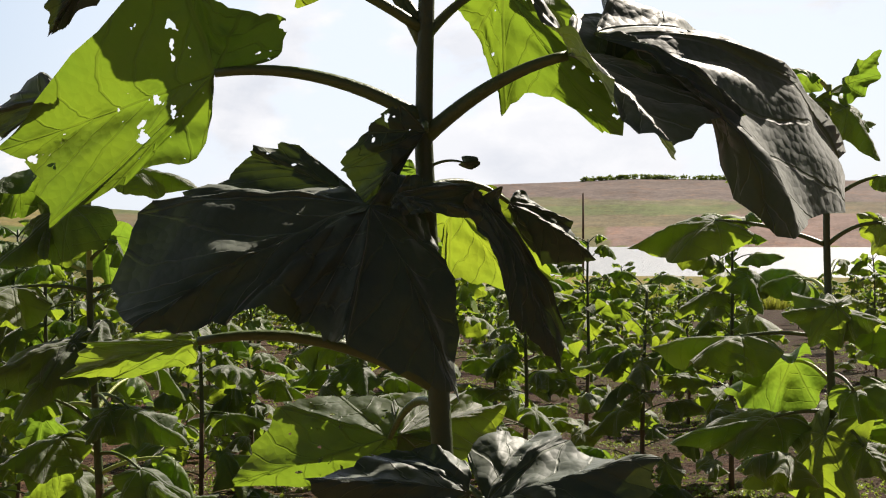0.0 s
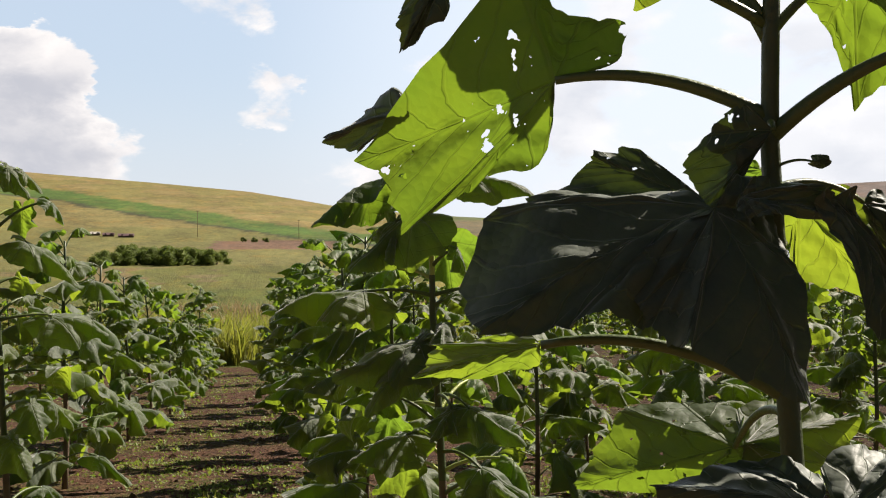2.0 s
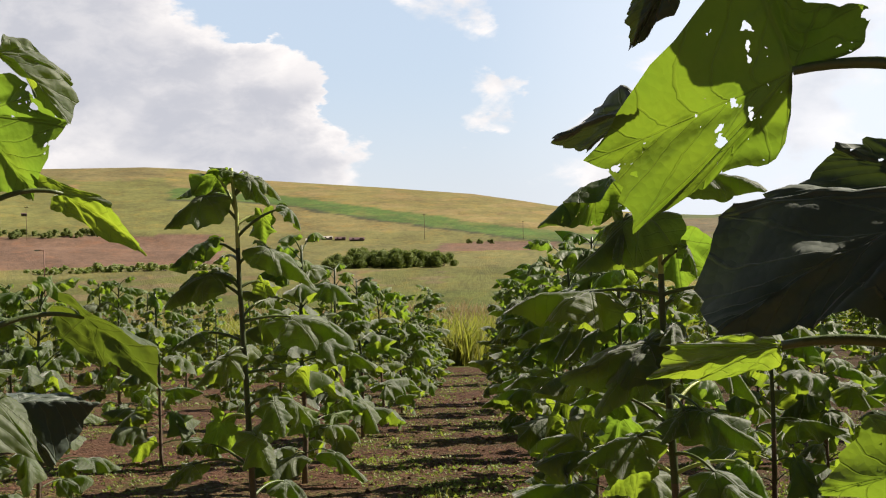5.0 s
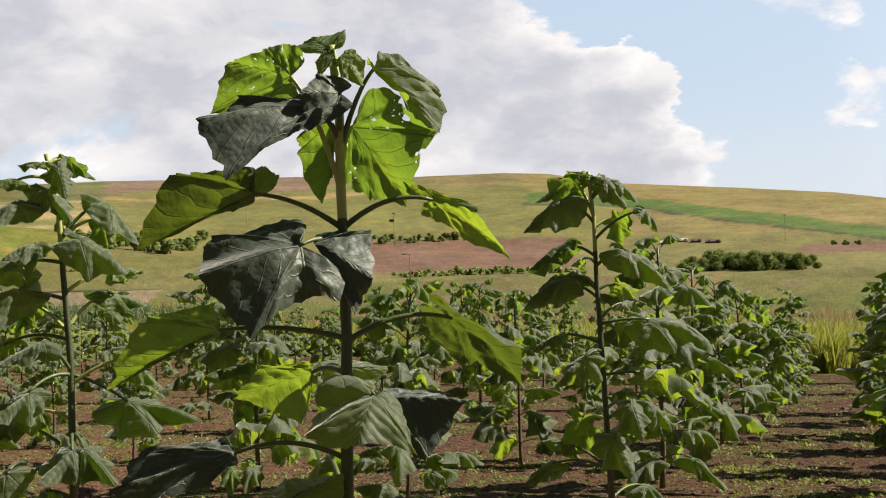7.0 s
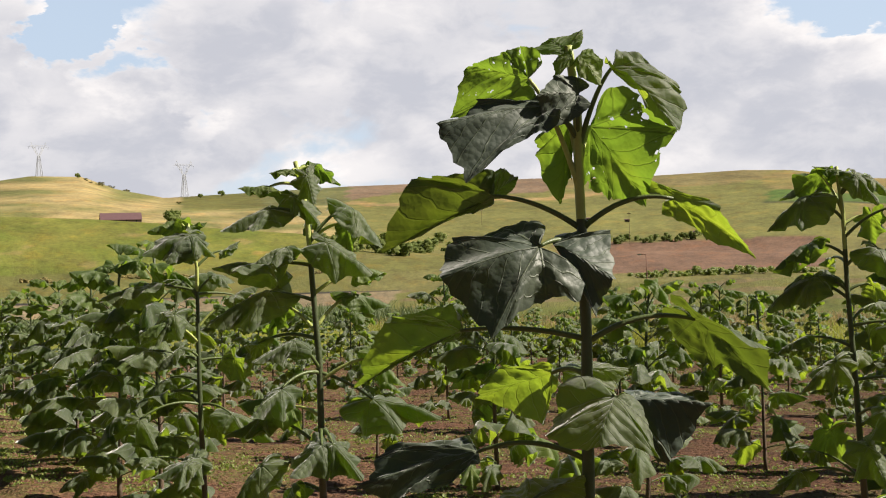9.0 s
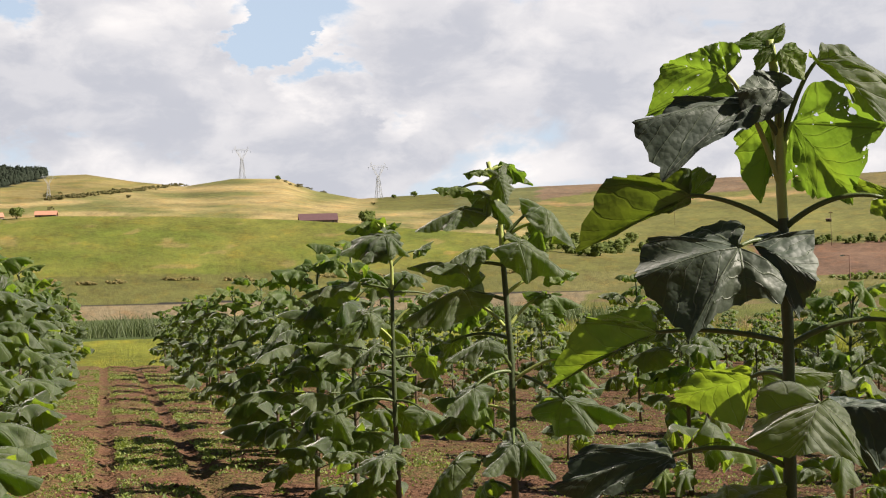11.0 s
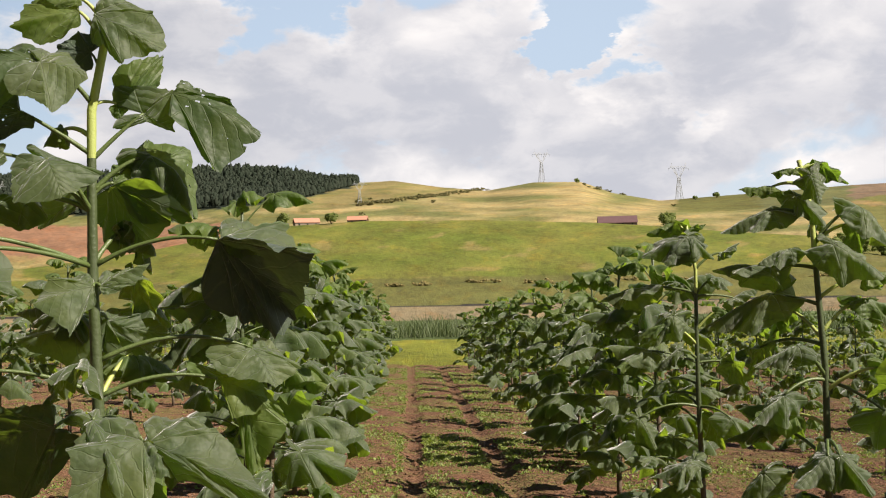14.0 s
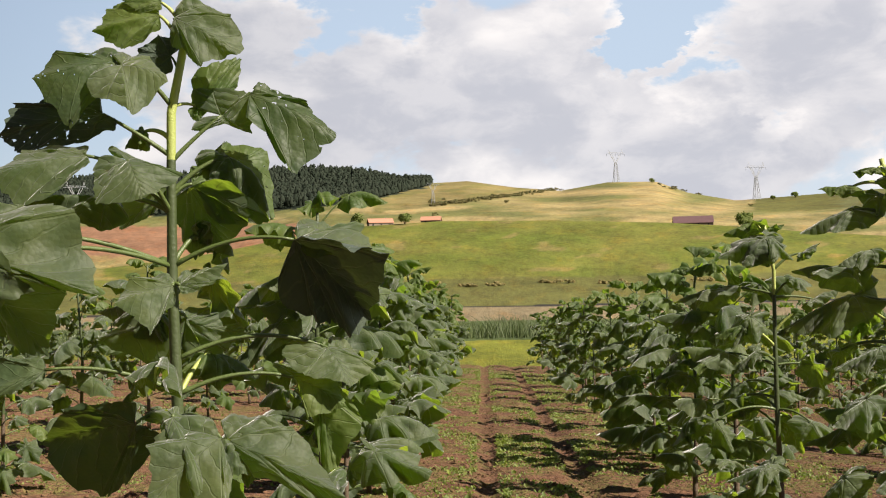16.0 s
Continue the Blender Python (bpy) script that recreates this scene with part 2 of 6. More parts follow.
BOARD = plain("dark_boards", (0.09, 0.07, 0.06), 0.8, 0, 0.35, 1.2, 0.2)
PANE = plain("dark_pane", (0.03, 0.035, 0.04), 0.15, 0, 0.2, 1.0, 0.0)

# Land beyond the field: the ground's own colours, with grain at two scales.
LAND, n = material("open_land")
at = n.add("ShaderNodeAttribute", attribute_name="slope_at").outputs["Vector"]
base = n.add("ShaderNodeAttribute", attribute_name="land").outputs["Color"]
a = n.noise(at, 0.035, 6.0, 0.6)
b = n.noise(at, 0.6, 5.0, 0.65)
k = n.math("ADD", n.math("MULTIPLY", a, 0.55), n.math("ADD", n.math("MULTIPLY", b, 0.45), n.math("MULTIPLY", n.noise(at, 0.17, 4.0, 0.7), 0.5)))
k = n.math("ADD", n.math("MULTIPLY", k, 1.4), -0.47)
col = n.mix(1.0, base, n.add("ShaderNodeCombineColor", {0: k, 1: k, 2: k}).outputs[0], "MULTIPLY")
dry = n.ramp(n.noise(at, 0.09, 5.0, 0.7), 0.48, 0.7, 0.0, 0.7)
col = n.mix(dry, col, n.mix(1.0, col, rgb(1.35, 1.08, 0.85), "MULTIPLY"))
nor = n.add("ShaderNodeBump", {"Height": b, "Strength": 0.6, "Distance": 0.5}).outputs[0]
n.add("ShaderNodeOutputMaterial", {0: n.add("ShaderNodeBsdfPrincipled", {"Base Color": col, "Roughness": 0.95, "Normal": nor, "Specular IOR Level": 0.1}).outputs[0]})

# Tilled soil, crumbly, with thin patches of green.
SOIL, n = material("tilled_soil")
at = n.add("ShaderNodeTexCoord").outputs["Object"]
a = n.noise(at, 0.7, 5.0, 0.6)
b = n.noise(at, 9.0, 6.0, 0.7)
c = n.add("ShaderNodeTexVoronoi", {"Vector": at, "Scale": 24.0}).outputs["Distance"]
col = n.mix(n.ramp(b, 0.3, 0.72), rgb(0.036, 0.018, 0.012), rgb(0.215, 0.116, 0.07))
col = n.mix(n.ramp(a, 0.35, 0.7, 0.0, 0.5), col, rgb(0.145, 0.077, 0.045))
green = n.math("MULTIPLY", n.ramp(n.noise(at, 1.3, 4.0, 0.6), 0.46, 0.57), n.ramp(n.noise(at, 26.0, 3.0, 0.6), 0.44, 0.54))
col = n.mix(n.math("MULTIPLY", green, 0.5), col, rgb(0.12, 0.145, 0.034))
h = n.math("ADD", n.math("MULTIPLY", b, 1.0), n.math("MULTIPLY", c, -0.5))
nor = n.add("ShaderNodeBump", {"Height": h, "Strength": 1.0, "Distance": 0.06}).outputs[0]
n.add("ShaderNodeOutputMaterial", {0: n.add("ShaderNodeBsdfPrincipled", {"Base Color": col, "Roughness": 0.95, "Diffuse Roughness": 1.0, "Normal": nor, "Specular IOR Level": 0.1}).outputs[0]})

WATER, n = material("lake_water")
at = n.add("ShaderNodeTexCoord").outputs["Object"]
rip = n.noise(at, 0.5, 4.0, 0.6)
nor = n.add("ShaderNodeBump", {"Height": rip, "Strength": 0.6, "Distance": 1.2}).outputs[0]
n.add("ShaderNodeOutputMaterial", {0: n.add("ShaderNodeBsdfPrincipled", {"Base Color": rgb(0.16, 0.18, 0.2), "Roughness": 0.5, "Normal": nor, "Specular IOR Level": 0.6}).outputs[0]})

# ---- ground ----
ROW_AZ = 80.9                      # heading of the planted rows
ALONG, ACROSS = heading(ROW_AZ), heading(ROW_AZ - 90)
FALL, FALL_AZ = 0.05, 20.0         # the field falls gently away


def field_z(x, y):
    f = heading(FALL_AZ)
    return -FALL * (x * f.x + y * f.y)


def curve(points, az):
    xs, ys = [p[0] for p in points], [p[1] for p in points]
    return float(np.interp(az, xs, ys))


SKYLINE = [(-180, 2.0), (-60, 2.6), (-20.6, 2.7), (-14, 2.85), (-9, 2.95), (-6, 2.8), (-2, 2.68), (5, 2.2), (14, 1.34), (16.8, 1.5), (21, 1.93), (23, 2.3), (25.4, 2.7), (30, 3.14), (35.5, 3.58),
           (38.8, 4.15), (41, 4.27), (46, 4.2), (51, 4.33), (60, 4.25), (66.8, 3.98), (68.7, 3.9), (70.9, 4.35), (72.4, 4.95), (74.7, 5.0), (77, 4.66), (79.3, 4.9),
           (81.5, 5.26), (83.1, 5.2), (85, 5.3), (87, 5.75), (90, 5.85), (96, 5.5), (102, 5.3), (140, 3.0), (180, 2.0)]
EDGE = [(-180, 60), (-60, 60), (-25, 90), (0, 90), (12, 55), (20, 36), (26, 31), (35, 36), (45, 44), (60, 50), (72, 41), (81, 38), (90, 37), (100, 37), (140, 45), (180, 60)]     # where the tilled field ends
BROW = [(-180, 0.4), (-20, 0.2), (20, 0.2), (40, 0.4), (55, 0.9), (62, 2.0), (65.4, 2.3), (69, 2.7), (72, 2.95), (77.5, 3.23), (83, 3.29), (88, 3.06), (94, 1.94), (99, 1.3), (140, 1.0), (180, 0.4)]  # brow of the near hill
FOOT = [(-180, -0.4), (-22, -0.33), (-2, -0.36), (8, -0.5), (20, -0.8), (33, -0.7), (45, -0.45), (58, -0.6), (66.8, -0.59), (77.5, -0.2), (83, -0.1), (90, -0.2), (100, -0.3), (180, -0.4)]        # foot of the slopes
HALF = 320.0


def land_z(az, d):
    """Height of the ground at a heading and a distance."""
    p = heading(az) * d
    e = curve(EDGE, az)
    zf = field_z(p.x, p.y)
    if d <= e:
        return zf
    edge_p = heading(az) * e
    e0 = math.degrees(math.atan((field_z(edge_p.x, edge_p.y) - EYE) / e))
    foot, brow, crest = curve(FOOT, az), curve(BROW, az), curve(SKYLINE, az)
    shore = min(1.0, max(0.0, (9 - az) / 7)) if az > -90 else 1.0
    dry = (e0, -2.35, -1.85, foot, brow, brow + (crest - brow) * 0.2, crest, crest * 0.42)
    wet = (e0, -2.3, -1.78, -1.25, -0.6, -0.355, crest, crest * 0.42)
    dip = 0.3 * min(1.0, max(0.0, (az - 60) / 5)) * min(1.0, max(0.0, (104 - az) / 5))      # the ground sinks behind the near hill's brow
    dry = dry[:5] + (brow - dip, brow + (crest - brow) * 0.2 - 0.5 * dip) + dry[6:]
    wet = wet[:5] + (-0.5, -0.355) + wet[6:]
    pts = [(q, u + (v - u) * shore) for q, u, v in zip((e, 130, 170, HALF, 700, 745, 850, 1900, 4200), dry, wet)]
    lg = math.log
    el = float(np.interp(lg(d), [lg(q[0]) for q in pts], [q[1] for q in pts]))
    if d > 320 and az > 9:
        r = 0.10 * noise.fractal(Vector((p.x, p.y, 0)) * 0.0022, 1.0, 2.0, 4) * min(1, (d - 320) / 500) * min(1, max(0, (1900 - d) / 300))
        el += r
    return EYE + d * math.tan(radians(el))


def elev(az, d):
    return math.degrees(math.atan((land_z(az, d) - EYE) / d))


MEADOW, OLIVE = (0.135, 0.155, 0.036), (0.165, 0.165, 0.048)
# the grey hill and pink soil lean mauve, with distance haze mixed in
PLOUGHED, STRIP, STRAW, REEDBED, YELLOW, HAZED_HILL, WOODS, HAZED_PINK = (0.205, 0.127, 0.085), (0.1, 0.17, 0.035), (0.34, 0.25, 0.11), (0.29, 0.235, 0.14), (0.25, 0.27, 0.04), (0.19, 0.15, 0.135), (0.035, 0.05, 0.035), (0.25, 0.175, 0.15)


def land_colour(az, el, p, d):
    """What grows where, by heading and height in the view over the land; haze is put into the tints beyond the lake."""
    j = noise.noise(p * 0.012) * 0.10 + noise.noise(p * 0.05) * 0.05
    e = el + j
    a = az + noise.noise(p * 0.01 + Vector((7, 1, 0))) * 0.5
    if a < 17:                                       # lake side
        if e > 2.1 + 0.02 * a:
            return HAZED_HILL
        if e > 1.65:
            return (0.17, 0.165, 0.09)
        if e > 1.2:
            return (0.15, 0.18, 0.07) if a > -14 else (0.19, 0.16, 0.1)
        if e > 0.55:
            return (0.2, 0.17, 0.1) if a > -12 else HAZED_PINK
        if e > -0.36:
            return HAZED_PINK if a < -8 else (0.17, 0.165, 0.07)
        return (0.26, 0.23, 0.06) if e < -1.75 else MEADOW
    if a < 60 and el > -0.9:                         # middle hills
        top = curve([(17, 0.15), (22.2, 0.63), (28.7, 1.63), (34.5, 2.6), (38, 2.95), (42, 3.1), (60, 3.5)], a)
        if a < 40 and -0.36 < e - top < -0.28:
            return (0.075, 0.08, 0.04)
        if a < 40 and -0.3 < e - top < 0.22:
            return STRIP if noise.noise(Vector((az * 0.8, (e - top) * 9, 2))) < 0.2 else (0.14, 0.18, 0.045)
        if a < 40 and e > top:
            return (0.27, 0.215, 0.085) if noise.noise(Vector((az * 0.5, el * 5, 6))) > 0.1 else (0.235, 0.205, 0.07)
        if a > 40 and e > 3.75 + 0.2 * math.sin(a * 0.7):
            return (0.235, 0.2, 0.085) if a < 50 else (0.25, 0.18, 0.12)
        if a > 44 and 3.3 < e + 0.12 * math.sin(a * 0.9) < 3.5:
            return STRAW
        if a > 37.5 and a < 50 and -0.42 < e < 1.05:
            return PLOUGHED
        if 50 <= a < 60 and 0.0 < e < 0.7:
            return OLIVE
        if 21.5 < a < 27 and -0.15 < e < 0.34:
            return PLOUGHED
        if e > 1.0:
            return (0.2, 0.2, 0.062) if a > 36 else (0.235, 0.2, 0.075)
        return (0.2, 0.19, 0.065)
    brow = curve(BROW, a)
    if a >= 60 and el > -0.86:
        if a > 83.2 and e > curve([(83.2, 5.1), (85.7, 4.5), (88.4, 4.15), (93.8, 3.8), (101, 3.7)], a):
            return WOODS
        if a > 88.5 and 1.7 < e < 3.3 and d > 705:
            return (0.36, 0.2, 0.12) if e > 1.9 else STRAW
        if d > 705:
            if a < 68 and e > 3.3:
                return (0.17, 0.18, 0.07) if a < 64 else OLIVE
            f = min(1, max(0, 0.45 + 1.4 * noise.noise(Vector((az * 0.35, el * 3.2, 0))) + 0.5 * noise.noise(p * 0.02)))
            ridge = 4.09 + (83.1 - a) * 0.105
            if 76.5 < a < 86 and e > ridge:            # the greener hill behind the scrubby ridge
                return (0.235, 0.215, 0.075) if noise.noise(Vector((az * 0.6, el * 4, 9))) > 0.05 else (0.3, 0.25, 0.1)
            if a > 77:                               # terraces and strips below the wood
                band = math.sin(e * 8.5 + a * 0.55) + 0.8 * noise.noise(Vector((az * 0.5, el * 5, 3)))
                f = max(f, min(1, max(0, 0.5 + 1.2 * band)) * min(1, (a - 77) / 4))
            return tuple(u + (v - u) * f for u, v in zip((0.45, 0.36, 0.165), (0.2, 0.205, 0.07)))
        if e > 0.45:
            f = min(1, max(0, 0.5 + 1.1 * noise.noise(Vector((az * 0.25, el * 1.1, 4))) + 0.7 * noise.noise(Vector((az * 0.9, el * 3.5, 8)))))
            if noise.noise(Vector((az * 0.7, el * 3.0, 1))) > 0.4:
                return (0.27, 0.235, 0.075)
            return tuple(u + (v - u) * f for u, v in zip((0.155, 0.19, 0.03), (0.215, 0.215, 0.045)))
        return OLIVE
    if a >= 58:
        if -0.93 < el:
            return (0.045, 0.042, 0.04)
        if e > -1.55:
            return REEDBED
        if e > -2.5:
            return (0.1, 0.14, 0.05)
        return YELLOW
    if e > -2.0:
        return (0.16, 0.165, 0.046) if noise.noise(Vector((az * 0.3, el * 4, 5))) < 0.15 else (0.2, 0.165, 0.075)
    return MEADOW


AZS = [-180 + 5 * i for i in range(31)] + [-28 + 0.25 * i for i in range(540)] + [107.5 + 4 * i for i in range(18)]
DS = [0.4, 0.9, 1.5] + [2.0 + 0.25 * i for i in range(112)] + [30 * 1.0205 ** i for i in range(1, 245)]
mesh = bpy.data.meshes.new("ground")
verts, faces, cols = [(0, 0, 0)], [], [(*MEADOW, 1)]
for d in DS:
    for az in AZS:
        p = heading(az) * d
        z = land_z(az, d)
        if d < curve(EDGE, az) + 2:
            q = p.dot(ALONG), p.dot(ACROSS)
            z += 0.016 * noise.fractal(p * 1.4, 1.0, 2.0, 3)
            for rut in (-0.05, 0.86):
                g = q[1] - rut + 0.06 * noise.noise(p * 0.5) + 0.03 * noise.noise(p * 2.5)
                z -= (0.07 + 0.04 * noise.noise(p * 1.7)) * math.exp(-(g / 0.13) ** 2)
        verts.append((p.x, p.y, z))
        cols.append((*land_colour(az, math.degrees(math.atan((z - EYE) / d)), p, d), 1))
na = len(AZS)
slots = []
for i in range(len(DS) - 1):
    for k in range(na):
        q = 1 + i * na + k
        r = 1 + i * na + (k + 1) % na
        faces.append((q, r, r + na, q + na))
        slots.append(0 if DS[i + 1] <= curve(EDGE, AZS[k]) + 1.2 * noise.noise(heading(AZS[k]) * 9) else 1)
for k in range(na):
    faces.append((0, 1 + (k + 1) % na, 1 + k))
    slots.append(0)
mesh.from_pydata(verts, [], [f[::-1] for f in faces])
mesh.materials.append(SOIL), mesh.materials.append(LAND)
mesh.polygons.foreach_set("material_index", slots)
mesh.polygons.foreach_set("use_smooth", [True] * len(faces))
mesh.color_attributes.new("land", "FLOAT_COLOR", "POINT").data.foreach_set("color", [c for v in cols for c in v])
slope = [(math.atan2(-v[0], v[1]) * 500, v[2] * 1.3 + 45 * math.log(1 + math.hypot(v[0], v[1])), 0.0) for v in verts]      # round the field, and up the slopes
mesh.attributes.new("slope_at", "FLOAT_VECTOR", "POINT").data.foreach_set("vector", [c for v in slope for c in v])
mesh.update()
tagged(new("ground", mesh), "tilled brown soil running into meadows and rolling farmed hills", "ground", kind="structure")


def joined(name, verts, faces, mat, smooth=False, parent=None):
    """One mesh object from plain lists."""
    me = bpy.data.meshes.new(name)
    me.from_pydata(verts, [], faces)
    me.materials.append(mat)
    if smooth:
        me.polygons.foreach_set("use_smooth", [True] * len(me.polygons))
    me.update()
    ob = new(name, me)
    ob.parent = parent
    return ob


# The lake lies in the valley.
lz = EYE - 5.34
vs = [tuple(heading(az) * d + Vector((0, 0, lz))) for az in range(-60, 6, 2) for d in (150, 2600)]
tagged(joined("lake", vs, [(2 * i, 2 * i + 2, 2 * i + 3, 2 * i + 1) for i in range(32)], WATER), "calm silvery lake in the valley below the hills", "lake", kind="structure")

# ---- plants ----
LOBES = [(0, 1.0), (5, 0.9), (12, 0.79), (20, 0.72), (30, 0.68), (38, 0.7), (45, 0.745), (50, 0.71), (58, 0.63), (70, 0.575), (82, 0.565), (92, 0.59), (100, 0.57), (112, 0.54), (130, 0.51), (148, 0.46), (162, 0.38), (172, 0.25), (180, 0.06)]
RIBS = (0, 42, 95, 145, 180)


def profile(fold, kc):
    """The line that one half of a blade follows across the midrib, in steps of a hundredth."""
    ang = [fold * (1 - math.exp(-0.01 * i / 0.09)) + kc * 0.01 * i for i in range(141)]
    ys, zs = [0.0], [0.0]
    for a in ang:
        ys.append(ys[-1] + 0.01 * math.cos(a)), zs.append(zs[-1] - 0.01 * math.sin(a))
    return ang, ys, zs


def blade(rings, sectors, seed, kl=0.5, kc=0.5, width=1.0, fold=0.3, ruffle=1.0, pleat=0.26, rear=1.0, skew=0.0):
    """A heart-shaped blade with corner lobes: the stalk joins at the origin, the midrib runs along +x, the upper side faces +z, tip at 1.
    kl, kc: bend along and across the midrib; fold: the slope on both sides of the midrib; pleat: how far the blade sags between its main ribs;
    rear: length of the lobes behind the stalk; skew: how much wider the half at +y is. Returns points, faces and flat leaf coordinates."""
    rnd = random.Random(seed)
    ph = [rnd.uniform(0, 6.28) for _ in range(6)]
    verts, flat = [Vector((0, 0, 0))], [(0.0, 0.0, 0.0)]
    off = Vector((seed * 3.7 % 50, seed * 1.3 % 50, 0))
    ka = kl * rnd.uniform(0.9, 1.1)
    sag = [pleat * rnd.uniform(0.4, 1.5) for _ in range(8)]
    halves = [profile(fold * rnd.uniform(0.75, 1.25), kc * rnd.uniform(0.7, 1.3)) for _ in range(2)]
    fine = rings > 20
    for i in range(1, rings + 1):
        r = (i / rings) ** 0.85
        for k in range(sectors):
            th = 2 * math.pi * (k + 0.5) / sectors - math.pi
            deg = math.degrees(th)
            phi = abs(deg)
            out = curve(LOBES, phi) * (1 + 0.022 * math.sin(11 * th + ph[0]) + 0.014 * math.sin(19 * th + ph[1]) + 0.07 * math.sin(2 * th + ph[5]) + 0.05 * math.sin(3 * th + ph[4]))
            if fine:
                out *= 1 + 0.035 * noise.noise(Vector((math.cos(th), math.sin(th), 0)) * 7 + off)
            if phi > 90:
                out *= 1 + (rear - 1) * min(1, (phi - 90) / 40)
            rad = r * out
            x, y = rad * math.cos(th), rad * math.sin(th)
            u = abs(y)
            run = x - u * 0.62 + 0.22 * u * u + 0.02 * noise.noise(Vector((x, y, 0)) * 6 + off)
            side = run / 0.14 if x > 0.75 * u else (u * 0.9 + x * 0.35) / 0.15
            bulge = 0.5 - 0.5 * math.cos(6.2832 * side)
            main = min(abs(y), abs(x * 0.669 - u * 0.743), abs(x * 0.996 + u * 0.087), 0.08) / 0.08
            z = (0.011 * bulge * min(1, rad * 4) * (0.6 + 0.6 * noise.noise(Vector((x, y, 3)) * 4 + off)) if fine else 0.006 * bulge) + (0.022 if fine else 0.04) * main + 0.012 * noise.noise(Vector((x, y, 0)) * 11 + off)
            z += ruffle * r * r * (0.05 * math.sin(3 * th + ph[2]) + 0.04 * math.sin(5 * th + ph[3]) + 0.016 * math.sin(9 * th + ph[4]))
            z += 0.06 * noise.noise(Vector((x, y, 0)) * 2.6 + off)
            between = 0 if phi < 42 else 1 if phi < 95 else 2 if phi < 145 else 3
            z -= sag[between + (4 if y < 0 else 0)] * rad * min(1, rad * 2) * math.sin(math.pi * (phi - RIBS[between]) / (RIBS[between + 1] - RIBS[between])) ** 2
            ang, ys, zs = halves[0 if y > 0 else 1]
            q = min(1.38, u * width * (1 + skew if y > 0 else 1 - skew))
            j = int(q * 100)
            f = q * 100 - j
            cy, cz, al = ys[j] + (ys[j + 1] - ys[j]) * f, zs[j] + (zs[j + 1] - zs[j]) * f, ang[j]
            py, pz = cy + math.sin(al) * z, cz + math.cos(al) * z
            px, py = x, math.copysign(py, y)
            if abs(ka) > 0.02:
                R = 1 / ka
                px, pz = (R + pz) * math.sin(x / R), (R + pz) * math.cos(x / R) - R
            verts.append(Vector((px, py, pz)))
            flat.append((x, y, 0.0))
    faces = [(0, 1 + k, 2 + k) for k in range(sectors - 1)]
    for i in range(rings - 1):
        for k in range(sectors - 1):
            q = 1 + i * sectors + k
            faces.append((q, q + sectors, q + sectors + 1, q + 1))
    return verts, faces, flat


def tube(points, radii, sides=8):
    """Points and faces of a round, tapering limb along a line of points."""
    vs, fs = [], []
    for i, p in enumerate(points):
        d = (points[min(i + 1, len(points) - 1)] - points[max(i - 1, 0)]).normalized()
        u = d.cross(Vector((0.31, 0.95, 0.05))).normalized()
        v = d.cross(u)
        for k in range(sides):
            a = 2 * math.pi * k / sides
            vs.append(p + (u * math.cos(a) + v * math.sin(a)) * radii[i])
    for i in range(len(points) - 1):
        for k in range(sides):
            q, r = i * sides + k, i * sides + (k + 1) % sides
            fs.append((q, r, r + sides, q + sides))
    fs.append(tuple(range(sides))[::-1])
    fs.append(tuple((len(points) - 1) * sides + k for k in range(sides)))
    return vs, fs


def bezier(a, b, c, n=9):
    return [a * (1 - s) ** 2 + b * 2 * s * (1 - s) + c * s * s for s in (i / (n - 1) for i in range(n))]


def shell(name, verts, faces, mats, slots=None, vein=None, parent=None, label=""):
    me = bpy.data.meshes.new(name)
    me.from_pydata([tuple(v) for v in verts], [], faces)
    for m in mats:
        me.materials.append(m)
    if slots:
        me.polygons.foreach_set("material_index", slots)
    me.polygons.foreach_set("use_smooth", [True] * len(faces))
    if vein:
        me.attributes.new("leaf_at", "FLOAT_VECTOR", "POINT").data.foreach_set("vector", [c for q in vein for c in q])
    me.update()
    ob = new(name, me)
    ob.parent = parent
    if label:
        ob["label"] = label
    return ob


def spread(verts, start, tip, upper, kl):
    """Carry a blade so that its stalk end lies at start, its tip at tip and its upper side faces upper."""
    end = Vector((math.sin(kl) / kl, 0, -(1 - math.cos(kl)) / kl)) if abs(kl) > 0.02 else Vector((1, 0, 0))
    chord = tip - start
    size = chord.length / end.length
    fx = chord.normalized()
    fz = (upper - fx * upper.dot(fx)).normalized()
    fy = fz.cross(fx)
    t = math.atan2(end.z, end.x)
    ct, st = math.cos(t), math.sin(t)
    return [start + (fx * (v.x * ct + v.z * st) + fy * v.y + fz * (-v.x * st + v.z * ct)) * size for v in verts]


